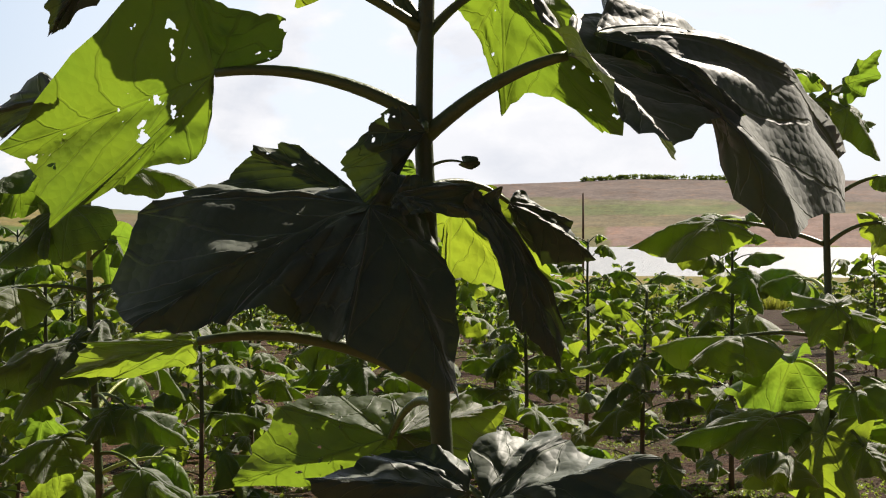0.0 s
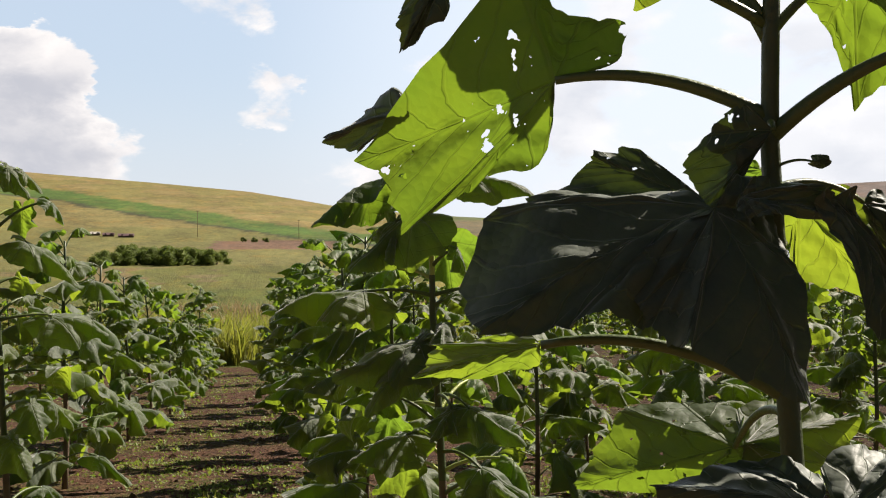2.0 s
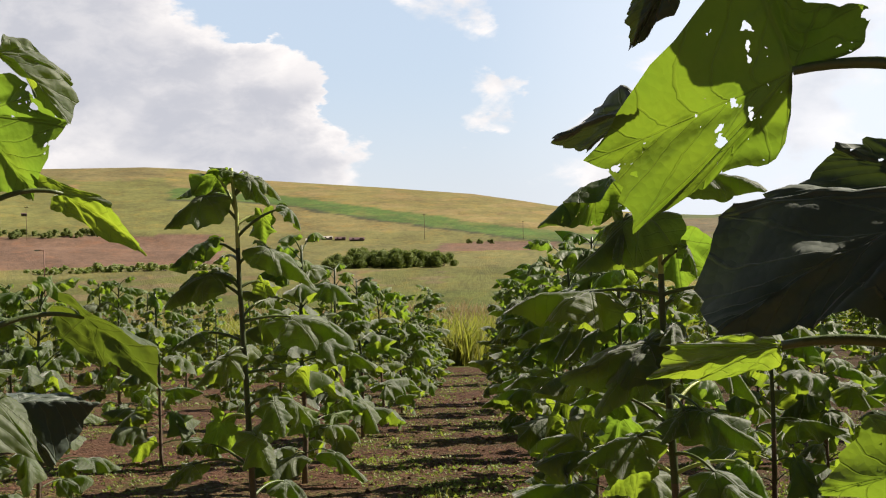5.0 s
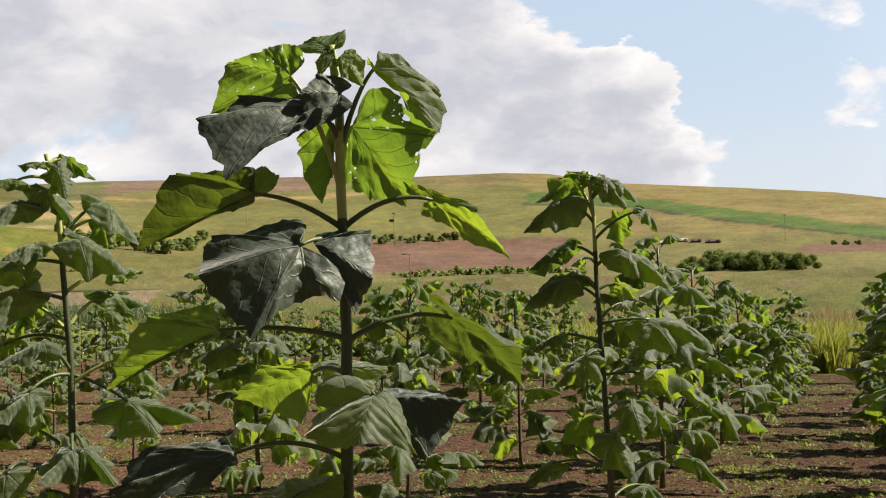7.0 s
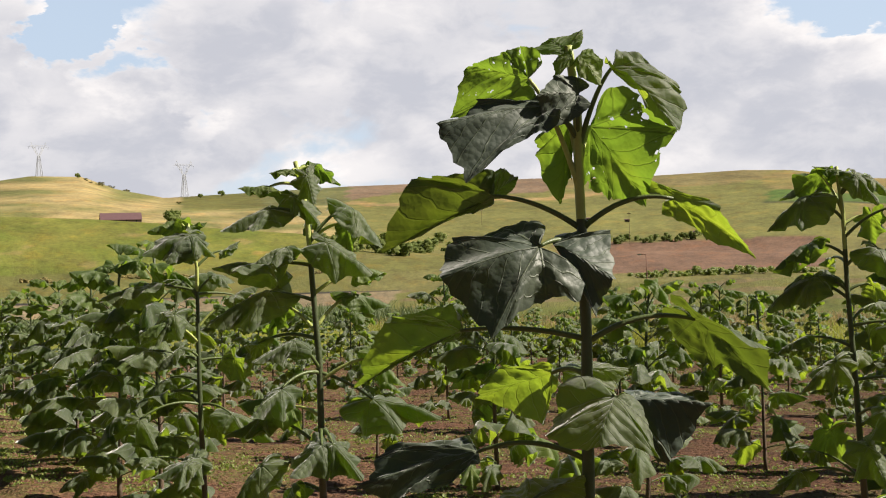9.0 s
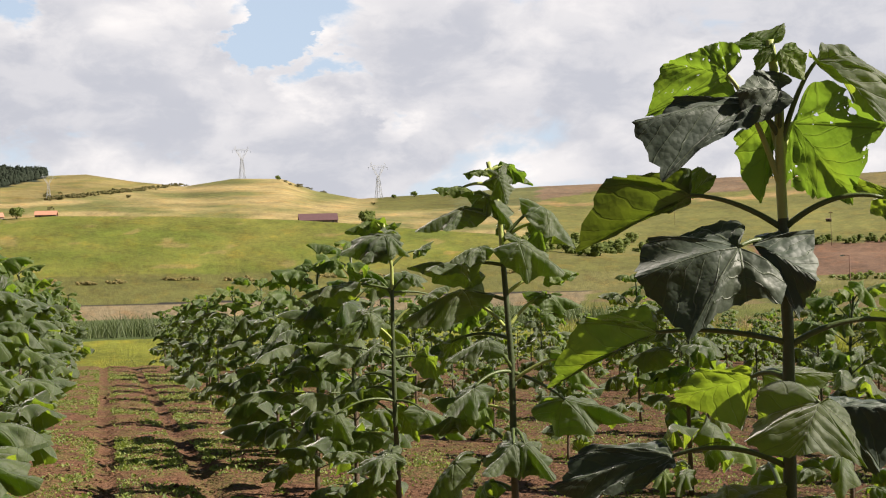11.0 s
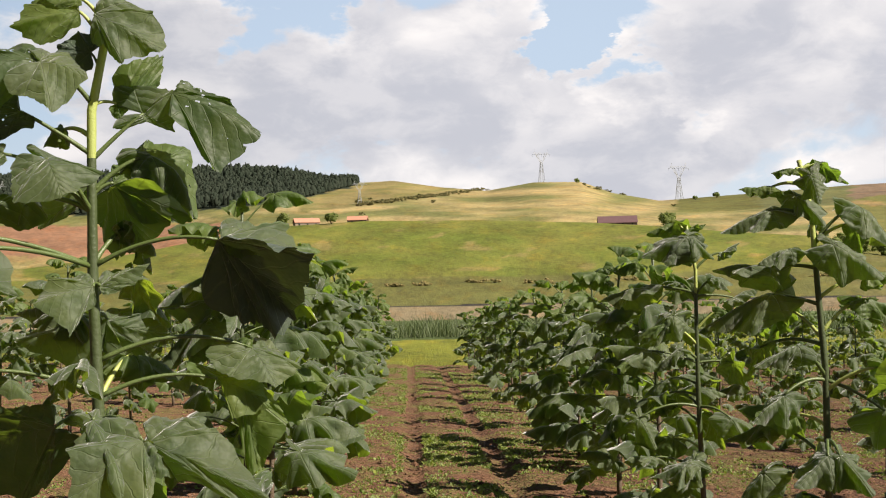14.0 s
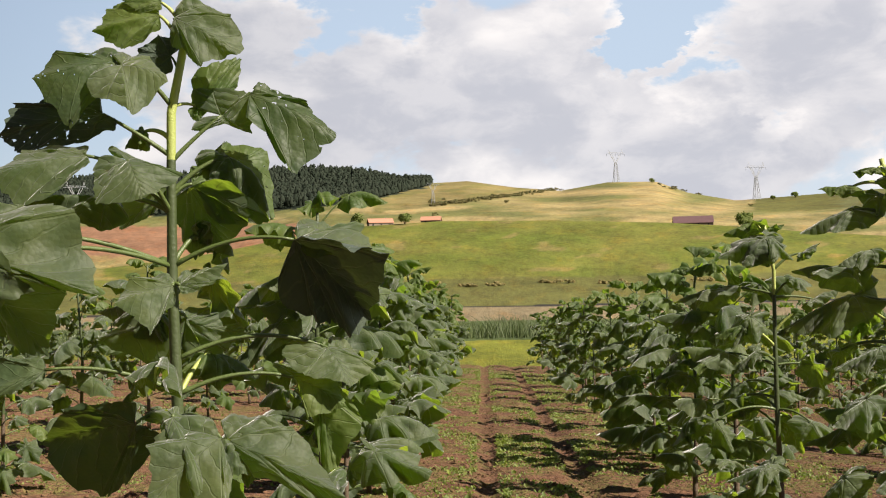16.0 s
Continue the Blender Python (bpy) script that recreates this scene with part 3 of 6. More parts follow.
class Plant:
    """A broad-leaved sapling: stem, leaf stalks and leaves, each a mesh of its own. Local frame: x to the right and y away as seen from
    the tripod, z up from the foot."""

    def __init__(self, az, dist, label, path, girth, rings=24, sectors=88):
        p = heading(az) * dist
        self.ob = tagged(new("sapling", None), label, "young tree", "saplings in the field")
        self.ob.matrix_world = pose(p.x, p.y, field_z(p.x, p.y) - 0.02, 0, 0, az)
        self.path = [Vector(q) for q in path]
        self.rings, self.sectors, self.girth, self.count = rings, sectors, girth, int(az * 10 + 500)
        dense = []
        for i in range(len(self.path) - 1):
            for s in range(6):
                dense.append(self.path[i].lerp(self.path[i + 1], s / 6))
        dense.append(self.path[-1])
        top = dense[-1].z
        rad = [girth * (1 - 0.5 * q.z / top) * (1 + 0.06 * noise.noise(q * 9)) for q in dense]
        vs, fs = tube(dense, rad, 12)
        self.stem = shell("stem", vs, fs, [STEM, STEM_OLD, SHOOT], [2 if vs[f[0]].z > (0.79 if dist > 3 else 0.97) * top else 0 if vs[f[0]].z > 0.35 * top else 1 for f in fs], parent=self.ob)

    def on_stem(self, z):
        for a, b in zip(self.path, self.path[1:]):
            if z <= b.z:
                return a.lerp(b, max(0, (z - a.z)) / (b.z - a.z))
        return self.path[-1]

    def leaf(self, node, start, tip, upper, kl=0.6, kc=0.5, width=1.0, holes=0.0, fold=0.33, arch=0.12, young=False, shaded=False, stalk=0.0075, label="", pleat=0.34, rear=1.0, skew=0.0, ruffle=1.0):
        """node: height on the stem; start: where the stalk meets the blade; tip; upper: which way the upper side faces."""
        self.count += 1
        start, tip, upper = Vector(start), Vector(tip), Vector(upper)
        root = self.on_stem(node)
        mid = root.lerp(start, 0.5) + Vector((0, 0, arch * (start - root).length * 2))
        line = bezier(root, mid, start, 12)
        vs, fs = tube(line, [stalk * (1.35 - 0.6 * i / 11) for i in range(12)], 8)
        pet = shell("leaf_stalk", vs, fs, [SHOOT if young else PETIOLE], parent=self.ob)
        vs, fs, vein = blade(self.rings, self.sectors, self.count, kl, kc + 0.3, width * 0.8, fold + 0.2, ruffle, pleat, rear, skew)
        shell("leaf", spread(vs, start, tip, upper, kl), fs, [LEAF_SHADED if shaded else LEAF_HOLED if holes else LEAF_YOUNG if young else LEAF], None, vein, self.ob, label)

    def drape(self, node, start, corners, kind="leaf", bow=0.12, pleat=0.14, arch=0.12, stalk=0.0065, dents=(-0.1, 0.02, 0.02, -0.1)):
        """A limp blade hung between its five points: one rear point, a side point, the tip, the other side and the other rear point.
        bow: how high it arches between the stalk and the points; dents: how deep its edge is notched between them."""
        self.count += 1
        rnd = random.Random(self.count)
        start = Vector(start)
        root = self.on_stem(node)
        mid = root.lerp(start, 0.5) + Vector((0, 0, arch * (start - root).length * 2))
        if stalk:                                    # without one, the blade is a lobe of the leaf before it
            vs, fs = tube(bezier(root, mid, start, 12), [stalk * (1.4 - 0.6 * i / 11) for i in range(12)], 8)
            shell("leaf_stalk", vs, fs, [SHOOT if "young" in kind and node > 0.75 * self.path[-1].z else PETIOLE], parent=self.ob)
        arms = [Vector(c) - start for c in corners]
        up = Vector((0, 0, 0))
        for a, b in zip(arms, arms[1:]):
            up += a.cross(b)
        up = up.normalized() * (1 if up.z > 0 else -1)
        size = max(a.length for a in arms)
        turns = (-125, -45, 0, 45, 125)
        ph = [rnd.uniform(0, 6.28) for _ in range(4)]
        sag = [pleat * rnd.uniform(0.5, 1.4) for _ in range(6)]
        off = Vector((self.count * 3.7 % 50, self.count * 1.3 % 50, 0))
        rings, sectors = self.rings, self.sectors
        verts, flat = [start], [(0.0, 0.0, 0.0)]
        for i in range(1, rings + 1):
            r = (i / rings) ** 0.85
            for k in range(sectors):
                deg = -174 + 348 * k / (sectors - 1)
                th = radians(deg)
                phi = abs(deg)
                if phi >= 125:
                    f = (phi - 125) / 49
                    back, next_to = (arms[0], arms[1]) if deg < 0 else (arms[4], arms[3])
                    away = back - next_to
                    away = (away - back * (away.dot(back) / back.length_squared)).normalized()
                    arm = back * (1 - 0.88 * f) + away * (0.3 * back.length * math.sin(math.pi * f ** 0.8))
                    dip = 0.0
                else:
                    q = max(m for m in range(4) if deg >= turns[m])
                    f = (deg - turns[q]) / (turns[q + 1] - turns[q])
                    arm = arms[q].lerp(arms[q + 1], 0.5 * f + 0.5 * f * f * (3 - 2 * f)) * (1 - dents[q] * math.sin(math.pi * f))
                    dip = sag[q] * math.sin(math.pi * f) ** 2
                arm = arm * (1 + 0.05 * noise.noise(Vector((math.cos(th), math.sin(th), 0)) * 5 + off) + 0.018 * math.sin(23 * th + ph[0]) + 0.012 * math.sin(37 * th + ph[1]))
                out = curve(LOBES, phi)
                x, y = out * r * math.cos(th), out * r * math.sin(th)
                u = abs(y)
                side = (x - u * 0.62 + 0.22 * u * u) / 0.14 if x > 0.75 * u else (u * 0.9 + x * 0.35) / 0.15
                quilt = (0.5 - 0.5 * math.cos(6.2832 * side)) * min(1, 4 * out * r) * (0.6 + 0.7 * noise.noise(Vector((x, y, 3)) * 4 + off))
                groove = min(abs(y), abs(x * 0.669 - u * 0.743), abs(x * 0.996 + u * 0.087), 0.08) / 0.08
                lift = size * (0.018 * quilt + 0.022 * groove * min(1, 3 * r) + 0.05 * noise.noise(Vector((x, y, 0)) * 2.6 + off) * r + 0.02 * noise.noise(Vector((x, y, 0)) * 8 + off))
                lift += size * r * r * (0.03 * math.sin(5 * th + ph[2]) + 0.018 * math.sin(9 * th + ph[3]))
                lift += arm.length * (2.0 * bow * r * (1 - r) - dip * r * min(1, 2 * r) * 0.6)
                verts.append(start + arm * r + up * lift)
                flat.append((x, y, 0.0))
        faces = [(0, 1 + k, 2 + k) for k in range(sectors - 1)]
        for i in range(rings - 1):
            for k in range(sectors - 1):
                q = 1 + i * sectors + k
                faces.append((q, q + sectors, q + sectors + 1, q + 1))
        shell("leaf", verts, faces, [SKINS[kind]], None, flat, self.ob, "leaf riddled with insect holes" if "holed" in kind else "")

    def fill(self, seed, count, low, high, size):
        """Further leaves round the stem, most of them on its far side."""
        rnd = random.Random(seed)
        for i in range(count):
            z = low + (high - low) * (i + rnd.random()) / count
            a = rnd.uniform(-0.3, math.pi + 0.3) if rnd.random() < 0.75 else rnd.uniform(-math.pi, 0)
            out = Vector((math.cos(a), math.sin(a), 0))
            root = self.on_stem(z)
            k = 1 - 0.55 * (z / self.path[-1].z) ** 2
            start = root + out * rnd.uniform(0.7, 1.3) * size * k + Vector((0, 0, size * rnd.uniform(0.1, 0.6)))
            slope = rnd.uniform(-1.1, 0.1)
            side = out.cross(Vector((0, 0, 1)))
            d = (out * math.cos(slope) + Vector((0, 0, math.sin(slope))) + side * rnd.uniform(-0.5, 0.5)).normalized()
            up = Vector((0, 0, 1)) * math.cos(slope) - out * math.sin(slope) + side * rnd.uniform(-0.6, 0.6)
            self.leaf(z, start, start + d * size * k * rnd.uniform(0.8, 1.3), up, rnd.uniform(0.4, 1.1), rnd.uniform(0.4, 1.3), rnd.uniform(0.8, 1.1), 0.0, rnd.uniform(0.4, 1.0), 0.1, rnd.random() < 0.25)



p = Plant(0.3, 1.88, "tall sapling with large drooping heart-shaped leaves, insect-holed, in tilled soil", [(0.011, 0.000, -0.050), (0.011, 0.000, 1.291), (0.003, 0.000, 1.409), (-0.005, -0.000, 1.545), (-0.015, 0.000, 1.680), (-0.021, -0.000, 1.816), (-0.019, 0.000, 1.951), (-0.015, 0.000, 2.095)], 0.026)
p.drape(1.85, (-0.354, 0.000, 1.924), [(-0.246, 0.000, 2.018), (-0.402, -0.050, 2.109), (-0.723, 0.100, 1.809), (-0.641, 0.060, 1.676), (-0.468, 0.030, 1.779)], kind="holed", bow=0.06, stalk=0.009, arch=0.09, dents=(0.25, -0.12, 0.06, -0.05))
p.drape(1.87, (-0.618, 0.080, 1.895), [(-0.610, 0.100, 1.909), (-0.648, 0.100, 1.890), (-0.736, 0.120, 1.825), (-0.811, 0.150, 1.847), (-0.713, 0.150, 1.915)], kind="shaded", stalk=0)
p.drape(1.82, (0.206, -0.030, 1.948), [(0.142, -0.050, 2.044), (0.252, -0.200, 1.868), (0.321, -0.280, 1.758), (0.444, -0.100, 1.839), (0.329, 0.150, 2.025)], kind="downy_grey", bow=0.1, stalk=0.010, arch=0.08, dents=(0.1, 0.05, 0.12, -0.1))
p.drape(1.82, (0.247, -0.020, 1.982), [(0.310, -0.020, 1.930), (0.447, -0.100, 1.816), (0.499, -0.150, 1.663), (0.718, 0.200, 1.811), (0.437, 0.300, 2.038)], kind="downy_grey", bow=0.28, stalk=0, arch=0.08, dents=(0.0, 0.12, -0.1, -0.14))
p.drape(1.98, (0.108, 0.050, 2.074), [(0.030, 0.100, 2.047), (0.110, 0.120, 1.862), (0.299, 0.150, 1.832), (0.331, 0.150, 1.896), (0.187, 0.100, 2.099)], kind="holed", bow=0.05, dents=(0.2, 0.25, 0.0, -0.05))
p.drape(1.73, (-0.105, -0.100, 1.711), [(-0.160, -0.200, 1.549), (-0.294, -0.240, 1.547), (-0.425, -0.220, 1.518), (-0.443, -0.080, 1.715), (-0.226, -0.020, 1.733)], kind="shaded", bow=0.1, pleat=0.06, dents=(0.0, 0.02, -0.12, 0.0))
p.drape(1.73, (-0.100, -0.110, 1.711), [(-0.207, -0.210, 1.561), (-0.136, -0.250, 1.509), (0.022, -0.200, 1.435), (0.008, -0.100, 1.619), (-0.029, -0.050, 1.745)], kind="shaded", bow=0.14, pleat=0.07, stalk=0, dents=(0.0, 0.0, -0.15, 0.0))
p.drape(1.74, (0.066, -0.100, 1.722), [(0.035, -0.120, 1.716), (0.109, -0.160, 1.544), (0.174, -0.120, 1.461), (0.202, -0.080, 1.506), (0.097, -0.080, 1.721)], kind="shaded", bow=0.16, arch=0.06, dents=(0.3, 0.05, -0.05, 0.2))
p.drape(1.74, (-0.062, -0.120, 1.725), [(-0.057, -0.140, 1.697), (-0.007, -0.140, 1.700), (0.076, -0.100, 1.686), (0.067, -0.100, 1.735), (-0.024, -0.100, 1.746)], kind="downy_grey", stalk=0, bow=0.14)
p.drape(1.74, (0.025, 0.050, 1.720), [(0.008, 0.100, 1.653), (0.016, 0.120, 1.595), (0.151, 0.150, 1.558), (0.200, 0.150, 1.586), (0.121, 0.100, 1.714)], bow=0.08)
p.drape(1.84, (-0.016, -0.050, 1.827), [(-0.064, -0.060, 1.767), (-0.073, -0.060, 1.727), (-0.119, -0.050, 1.704), (-0.148, -0.030, 1.769), (-0.084, -0.040, 1.854)], kind="shaded_holed", bow=0.12, stalk=0.005)
p.drape(1.73, (-0.107, 0.000, 1.716), [(-0.192, 0.000, 1.696), (-0.356, 0.030, 1.719), (-0.301, 0.050, 1.799), (-0.225, 0.050, 1.810), (-0.156, 0.020, 1.752)], kind="shaded_holed", bow=0.05, stalk=0, dents=(0.0, -0.1, -0.1, 0.0))
p.drape(1.42, (-0.378, -0.020, 1.497), [(-0.400, 0.000, 1.459), (-0.518, 0.000, 1.438), (-0.610, 0.020, 1.432), (-0.572, 0.030, 1.486), (-0.441, 0.020, 1.509)], bow=0.1, stalk=0.009, arch=0.1)
p.drape(1.39, (-0.085, 0.250, 1.299), [(0.013, 0.320, 1.266), (-0.180, 0.280, 1.197), (-0.386, 0.300, 1.203), (-0.292, 0.330, 1.349), (-0.116, 0.350, 1.360)], kind="holed", bow=0.06)
p.drape(1.39, (-0.070, 0.250, 1.304), [(-0.035, 0.300, 1.211), (0.112, 0.300, 1.248), (0.131, 0.350, 1.346), (0.051, 0.380, 1.358), (-0.036, 0.360, 1.361)], bow=0.06, stalk=0)
p.drape(1.26, (0.074, -0.100, 1.259), [(0.106, -0.150, 1.187), (0.254, -0.220, 1.254), (0.329, -0.150, 1.327), (0.203, -0.020, 1.343), (0.111, 0.020, 1.340)], kind="shaded", bow=0.1, dents=(0.0, -0.05, 0.05, -0.1))
p.drape(1.26, (0.047, -0.150, 1.285), [(0.022, -0.150, 1.203), (-0.104, -0.250, 1.238), (-0.187, -0.250, 1.323), (-0.096, -0.120, 1.335), (0.006, -0.100, 1.338)], kind="shaded", bow=0.12)
p.drape(1.74, (0.121, 0.100, 1.721), [(0.126, 0.100, 1.696), (0.176, 0.100, 1.618), (0.266, 0.100, 1.621), (0.233, 0.150, 1.684), (0.157, 0.140, 1.730)], kind="shaded", bow=0.15, stalk=0.005)
p.drape(1.99, (-0.510, -0.100, 2.080), [(-0.540, -0.100, 2.003), (-0.570, -0.100, 1.977), (-0.588, -0.100, 1.965), (-0.588, -0.100, 2.020), (-0.557, -0.100, 2.080)], kind="shaded")
p.drape(1.77, (-0.033, 0.100, 1.776), [(-0.037, 0.120, 1.749), (-0.070, 0.120, 1.734), (-0.101, 0.120, 1.737), (-0.090, 0.130, 1.778), (-0.061, 0.120, 1.789)], kind="young", stalk=0.004)
p.drape(1.77, (0.042, -0.020, 1.780), [(0.041, 0.000, 1.774), (0.056, 0.000, 1.770), (0.071, 0.000, 1.778), (0.065, 0.000, 1.789), (0.050, 0.000, 1.792)], kind="shaded", stalk=0.002)
p.leaf(1.96, (-0.160, 0.050, 2.152), (-0.148, 0.200, 2.063), (-0.2, 0.8, 0.5), kl=0.5, kc=0.4, width=1.0)
# unseen leaf above the view, added to shade the big bitten leaf
p.leaf(1.99, (-0.243, 0.120, 2.209), (-0.501, 0.200, 2.295), (0.1, 0.3, 0.9), kl=0.4, kc=0.4, width=1.2)
p.leaf(2.05, (-0.012, 0.100, 2.270), (-0.093, 0.200, 2.499), (0, 0.3, 0.9), kl=0.6, kc=0.6, young=True)

p = Plant(47.9, 3.35, "tall sapling with large drooping heart-shaped leaves, insect-holed, in tilled soil", [(-0.106, -0.000, -0.050), (-0.106, -0.000, 1.065), (-0.095, -0.000, 1.514), (-0.097, -0.000, 1.801), (-0.100, -0.000, 1.945), (-0.098, -0.000, 2.154), (-0.116, -0.000, 2.339)], 0.024)
p.drape(1.93, (-0.229, -0.050, 2.244), [(-0.250, 0.000, 2.180), (-0.471, 0.100, 2.167), (-0.421, 0.060, 2.307), (-0.300, -0.020, 2.327), (-0.215, -0.060, 2.330)], kind="holed_young", bow=0.1)
p.drape(2.07, (-0.176, -0.050, 2.163), [(-0.174, -0.130, 2.090), (-0.393, -0.200, 1.957), (-0.475, -0.170, 2.100), (-0.381, -0.050, 2.180), (-0.217, 0.000, 2.193)], kind="shaded", bow=0.12, dents=(0.28, 0.0, 0.0, 0.0))
p.drape(2.07, (-0.093, -0.050, 2.195), [(-0.084, -0.100, 2.130), (-0.178, -0.100, 2.106), (-0.207, -0.100, 2.188), (-0.157, -0.050, 2.251), (-0.068, -0.030, 2.233)], kind="shaded", bow=0.12, stalk=0.005)
p.drape(1.99, (-0.128, 0.020, 2.135), [(-0.114, 0.030, 2.055), (-0.124, 0.060, 1.967), (-0.165, 0.100, 1.895), (-0.219, 0.120, 2.054), (-0.199, 0.080, 2.122)], kind="young", bow=0.05)
p.drape(1.97, (-0.065, 0.100, 2.120), [(-0.093, 0.140, 1.965), (-0.008, 0.100, 1.907), (0.084, 0.050, 1.885), (0.162, -0.060, 2.078), (0.057, -0.020, 2.192)], kind="holed_young", bow=0.06, dents=(-0.05, 0.0, 0.0, -0.05))
p.drape(2.04, (0.002, 0.000, 2.269), [(-0.020, -0.020, 2.293), (0.090, -0.060, 2.166), (0.165, -0.020, 2.074), (0.193, 0.020, 2.197), (0.052, 0.030, 2.326)], bow=0.25, dents=(0.1, 0.12, -0.1, -0.12))
p.drape(2.30, (-0.122, 0.000, 2.326), [(-0.154, -0.020, 2.313), (-0.230, -0.020, 2.328), (-0.172, 0.000, 2.359), (-0.079, 0.020, 2.386), (-0.076, 0.000, 2.350)], kind="young", bow=0.12, stalk=0.004)
p.drape(2.26, (-0.106, -0.020, 2.312), [(-0.118, -0.030, 2.275), (-0.155, -0.040, 2.243), (-0.161, -0.020, 2.291), (-0.145, 0.000, 2.320), (-0.117, 0.000, 2.332)], kind="young", stalk=0.003)
p.drape(2.26, (-0.085, -0.020, 2.308), [(-0.097, -0.030, 2.275), (-0.087, -0.050, 2.239), (-0.029, -0.050, 2.212), (-0.020, -0.020, 2.287), (-0.053, 0.000, 2.324)], kind="young", stalk=0.003)
p.drape(1.82, (-0.342, 0.000, 1.924), [(-0.400, 0.060, 1.883), (-0.555, 0.100, 1.834), (-0.704, 0.150, 1.769), (-0.594, 0.060, 1.980), (-0.388, -0.030, 1.993)], kind="deep_green", bow=0.12, arch=0.08, dents=(0.15, 0.12, -0.02, -0.08))
p.drape(1.82, (-0.347, 0.020, 1.928), [(-0.331, 0.020, 1.915), (-0.292, 0.020, 1.937), (-0.270, 0.030, 1.975), (-0.312, 0.060, 2.005), (-0.365, 0.060, 1.984)], stalk=0)
p.drape(1.82, (0.159, 0.000, 1.895), [(0.127, 0.020, 1.857), (0.246, 0.030, 1.783), (0.383, 0.000, 1.714), (0.282, -0.040, 1.865), (0.082, 0.030, 1.959)], bow=0.14, arch=0.14, dents=(0.1, 0.05, 0.0, 0.0))
p.drape(1.77, (-0.211, -0.120, 1.774), [(-0.114, -0.150, 1.615), (-0.333, -0.250, 1.533), (-0.469, -0.220, 1.696), (-0.457, -0.080, 1.800), (-0.241, -0.040, 1.844)], kind="downy_grey", bow=0.16, pleat=0.25, dents=(0.28, 0.05, -0.05, -0.05))
p.drape(1.77, (-0.177, -0.080, 1.780), [(-0.113, -0.100, 1.680), (-0.066, -0.120, 1.578), (-0.012, -0.120, 1.677), (-0.017, -0.020, 1.807), (-0.124, 0.000, 1.809)], kind="shaded", bow=0.14, stalk=0)
p.drape(1.51, (-0.451, 0.000, 1.544), [(-0.506, 0.040, 1.511), (-0.680, 0.100, 1.447), (-0.801, 0.160, 1.367), (-0.683, 0.090, 1.577), (-0.495, -0.020, 1.612)], kind="leaf", bow=0.12, arch=0.05, dents=(0.1, 0.1, 0.0, -0.05))
p.drape(1.50, (0.209, 0.050, 1.555), [(0.112, 0.120, 1.563), (0.249, 0.100, 1.400), (0.413, 0.050, 1.335), (0.393, -0.030, 1.466), (0.140, 0.000, 1.622)], kind="deep_green", bow=0.12, arch=0.12, dents=(0.0, 0.22, 0.0, -0.05))
p.drape(1.35, (-0.023, -0.150, 1.365), [(-0.174, -0.060, 1.378), (-0.211, -0.180, 1.256), (-0.075, -0.250, 1.242), (0.085, -0.220, 1.206), (0.050, -0.120, 1.329)], bow=0.14, pleat=0.25, dents=(0.0, 0.0, 0.1, 0.0))
p.drape(1.35, (0.002, -0.100, 1.349), [(0.062, -0.120, 1.213), (0.115, -0.120, 1.185), (0.234, -0.100, 1.330), (0.189, -0.020, 1.347), (0.055, 0.000, 1.362)], kind="shaded", bow=0.12, stalk=0)
p.drape(1.41, (-0.200, 0.100, 1.408), [(-0.203, 0.120, 1.348), (-0.234, 0.160, 1.250), (-0.438, 0.240, 1.325), (-0.359, 0.180, 1.422), (-0.218, 0.080, 1.437)], bow=0.08)
p.drape(1.41, (-0.172, 0.150, 1.411), [(-0.125, 0.200, 1.346), (-0.024, 0.200, 1.343), (0.030, 0.220, 1.407), (-0.055, 0.220, 1.427), (-0.157, 0.200, 1.432)], bow=0.08)
p.drape(1.17, (-0.413, 0.000, 1.200), [(-0.432, -0.050, 1.154), (-0.607, -0.100, 1.092), (-0.736, -0.100, 1.105), (-0.709, 0.000, 1.196), (-0.508, 0.060, 1.221)], kind="downy_grey", bow=0.14, arch=0.12)
p.drape(1.10, (-0.266, -0.100, 1.073), [(-0.222, -0.100, 1.010), (-0.112, -0.100, 1.053), (-0.113, -0.050, 1.143), (-0.271, 0.000, 1.119), (-0.353, 0.000, 1.071)], bow=0.08)
p.fill(479, 4, 0.4, 1.2, 0.28)

p = Plant(95.5, 4.2, "tall sapling with large drooping heart-shaped leaves, insect-holed, in tilled soil", [(-0.053, -0.000, -0.050), (-0.053, -0.000, 1.203), (-0.065, 0.000, 1.667), (-0.064, 0.000, 2.055), (-0.061, -0.000, 2.251), (-0.030, -0.000, 2.408), (0.015, -0.000, 2.636)], 0.027)
p.drape(2.47, (-0.096, 0.000, 2.587), [(-0.116, 0.000, 2.528), (-0.226, 0.000, 2.466), (-0.314, 0.000, 2.526), (-0.276, 0.060, 2.619), (-0.148, 0.060, 2.651)], kind="young", bow=0.12)
p.drape(2.47, (-0.047, -0.020, 2.576), [(-0.022, -0.050, 2.461), (0.040, -0.100, 2.387), (0.162, -0.100, 2.435), (0.144, -0.040, 2.577), (0.015, 0.000, 2.646)], bow=0.2, dents=(0.0, 0.06, -0.12, -0.1))
p.drape(2.53, (-0.090, 0.000, 2.632), [(-0.100, 0.000, 2.603), (-0.175, 0.000, 2.600), (-0.223, 0.020, 2.643), (-0.176, 0.050, 2.701), (-0.109, 0.040, 2.701)], kind="young")
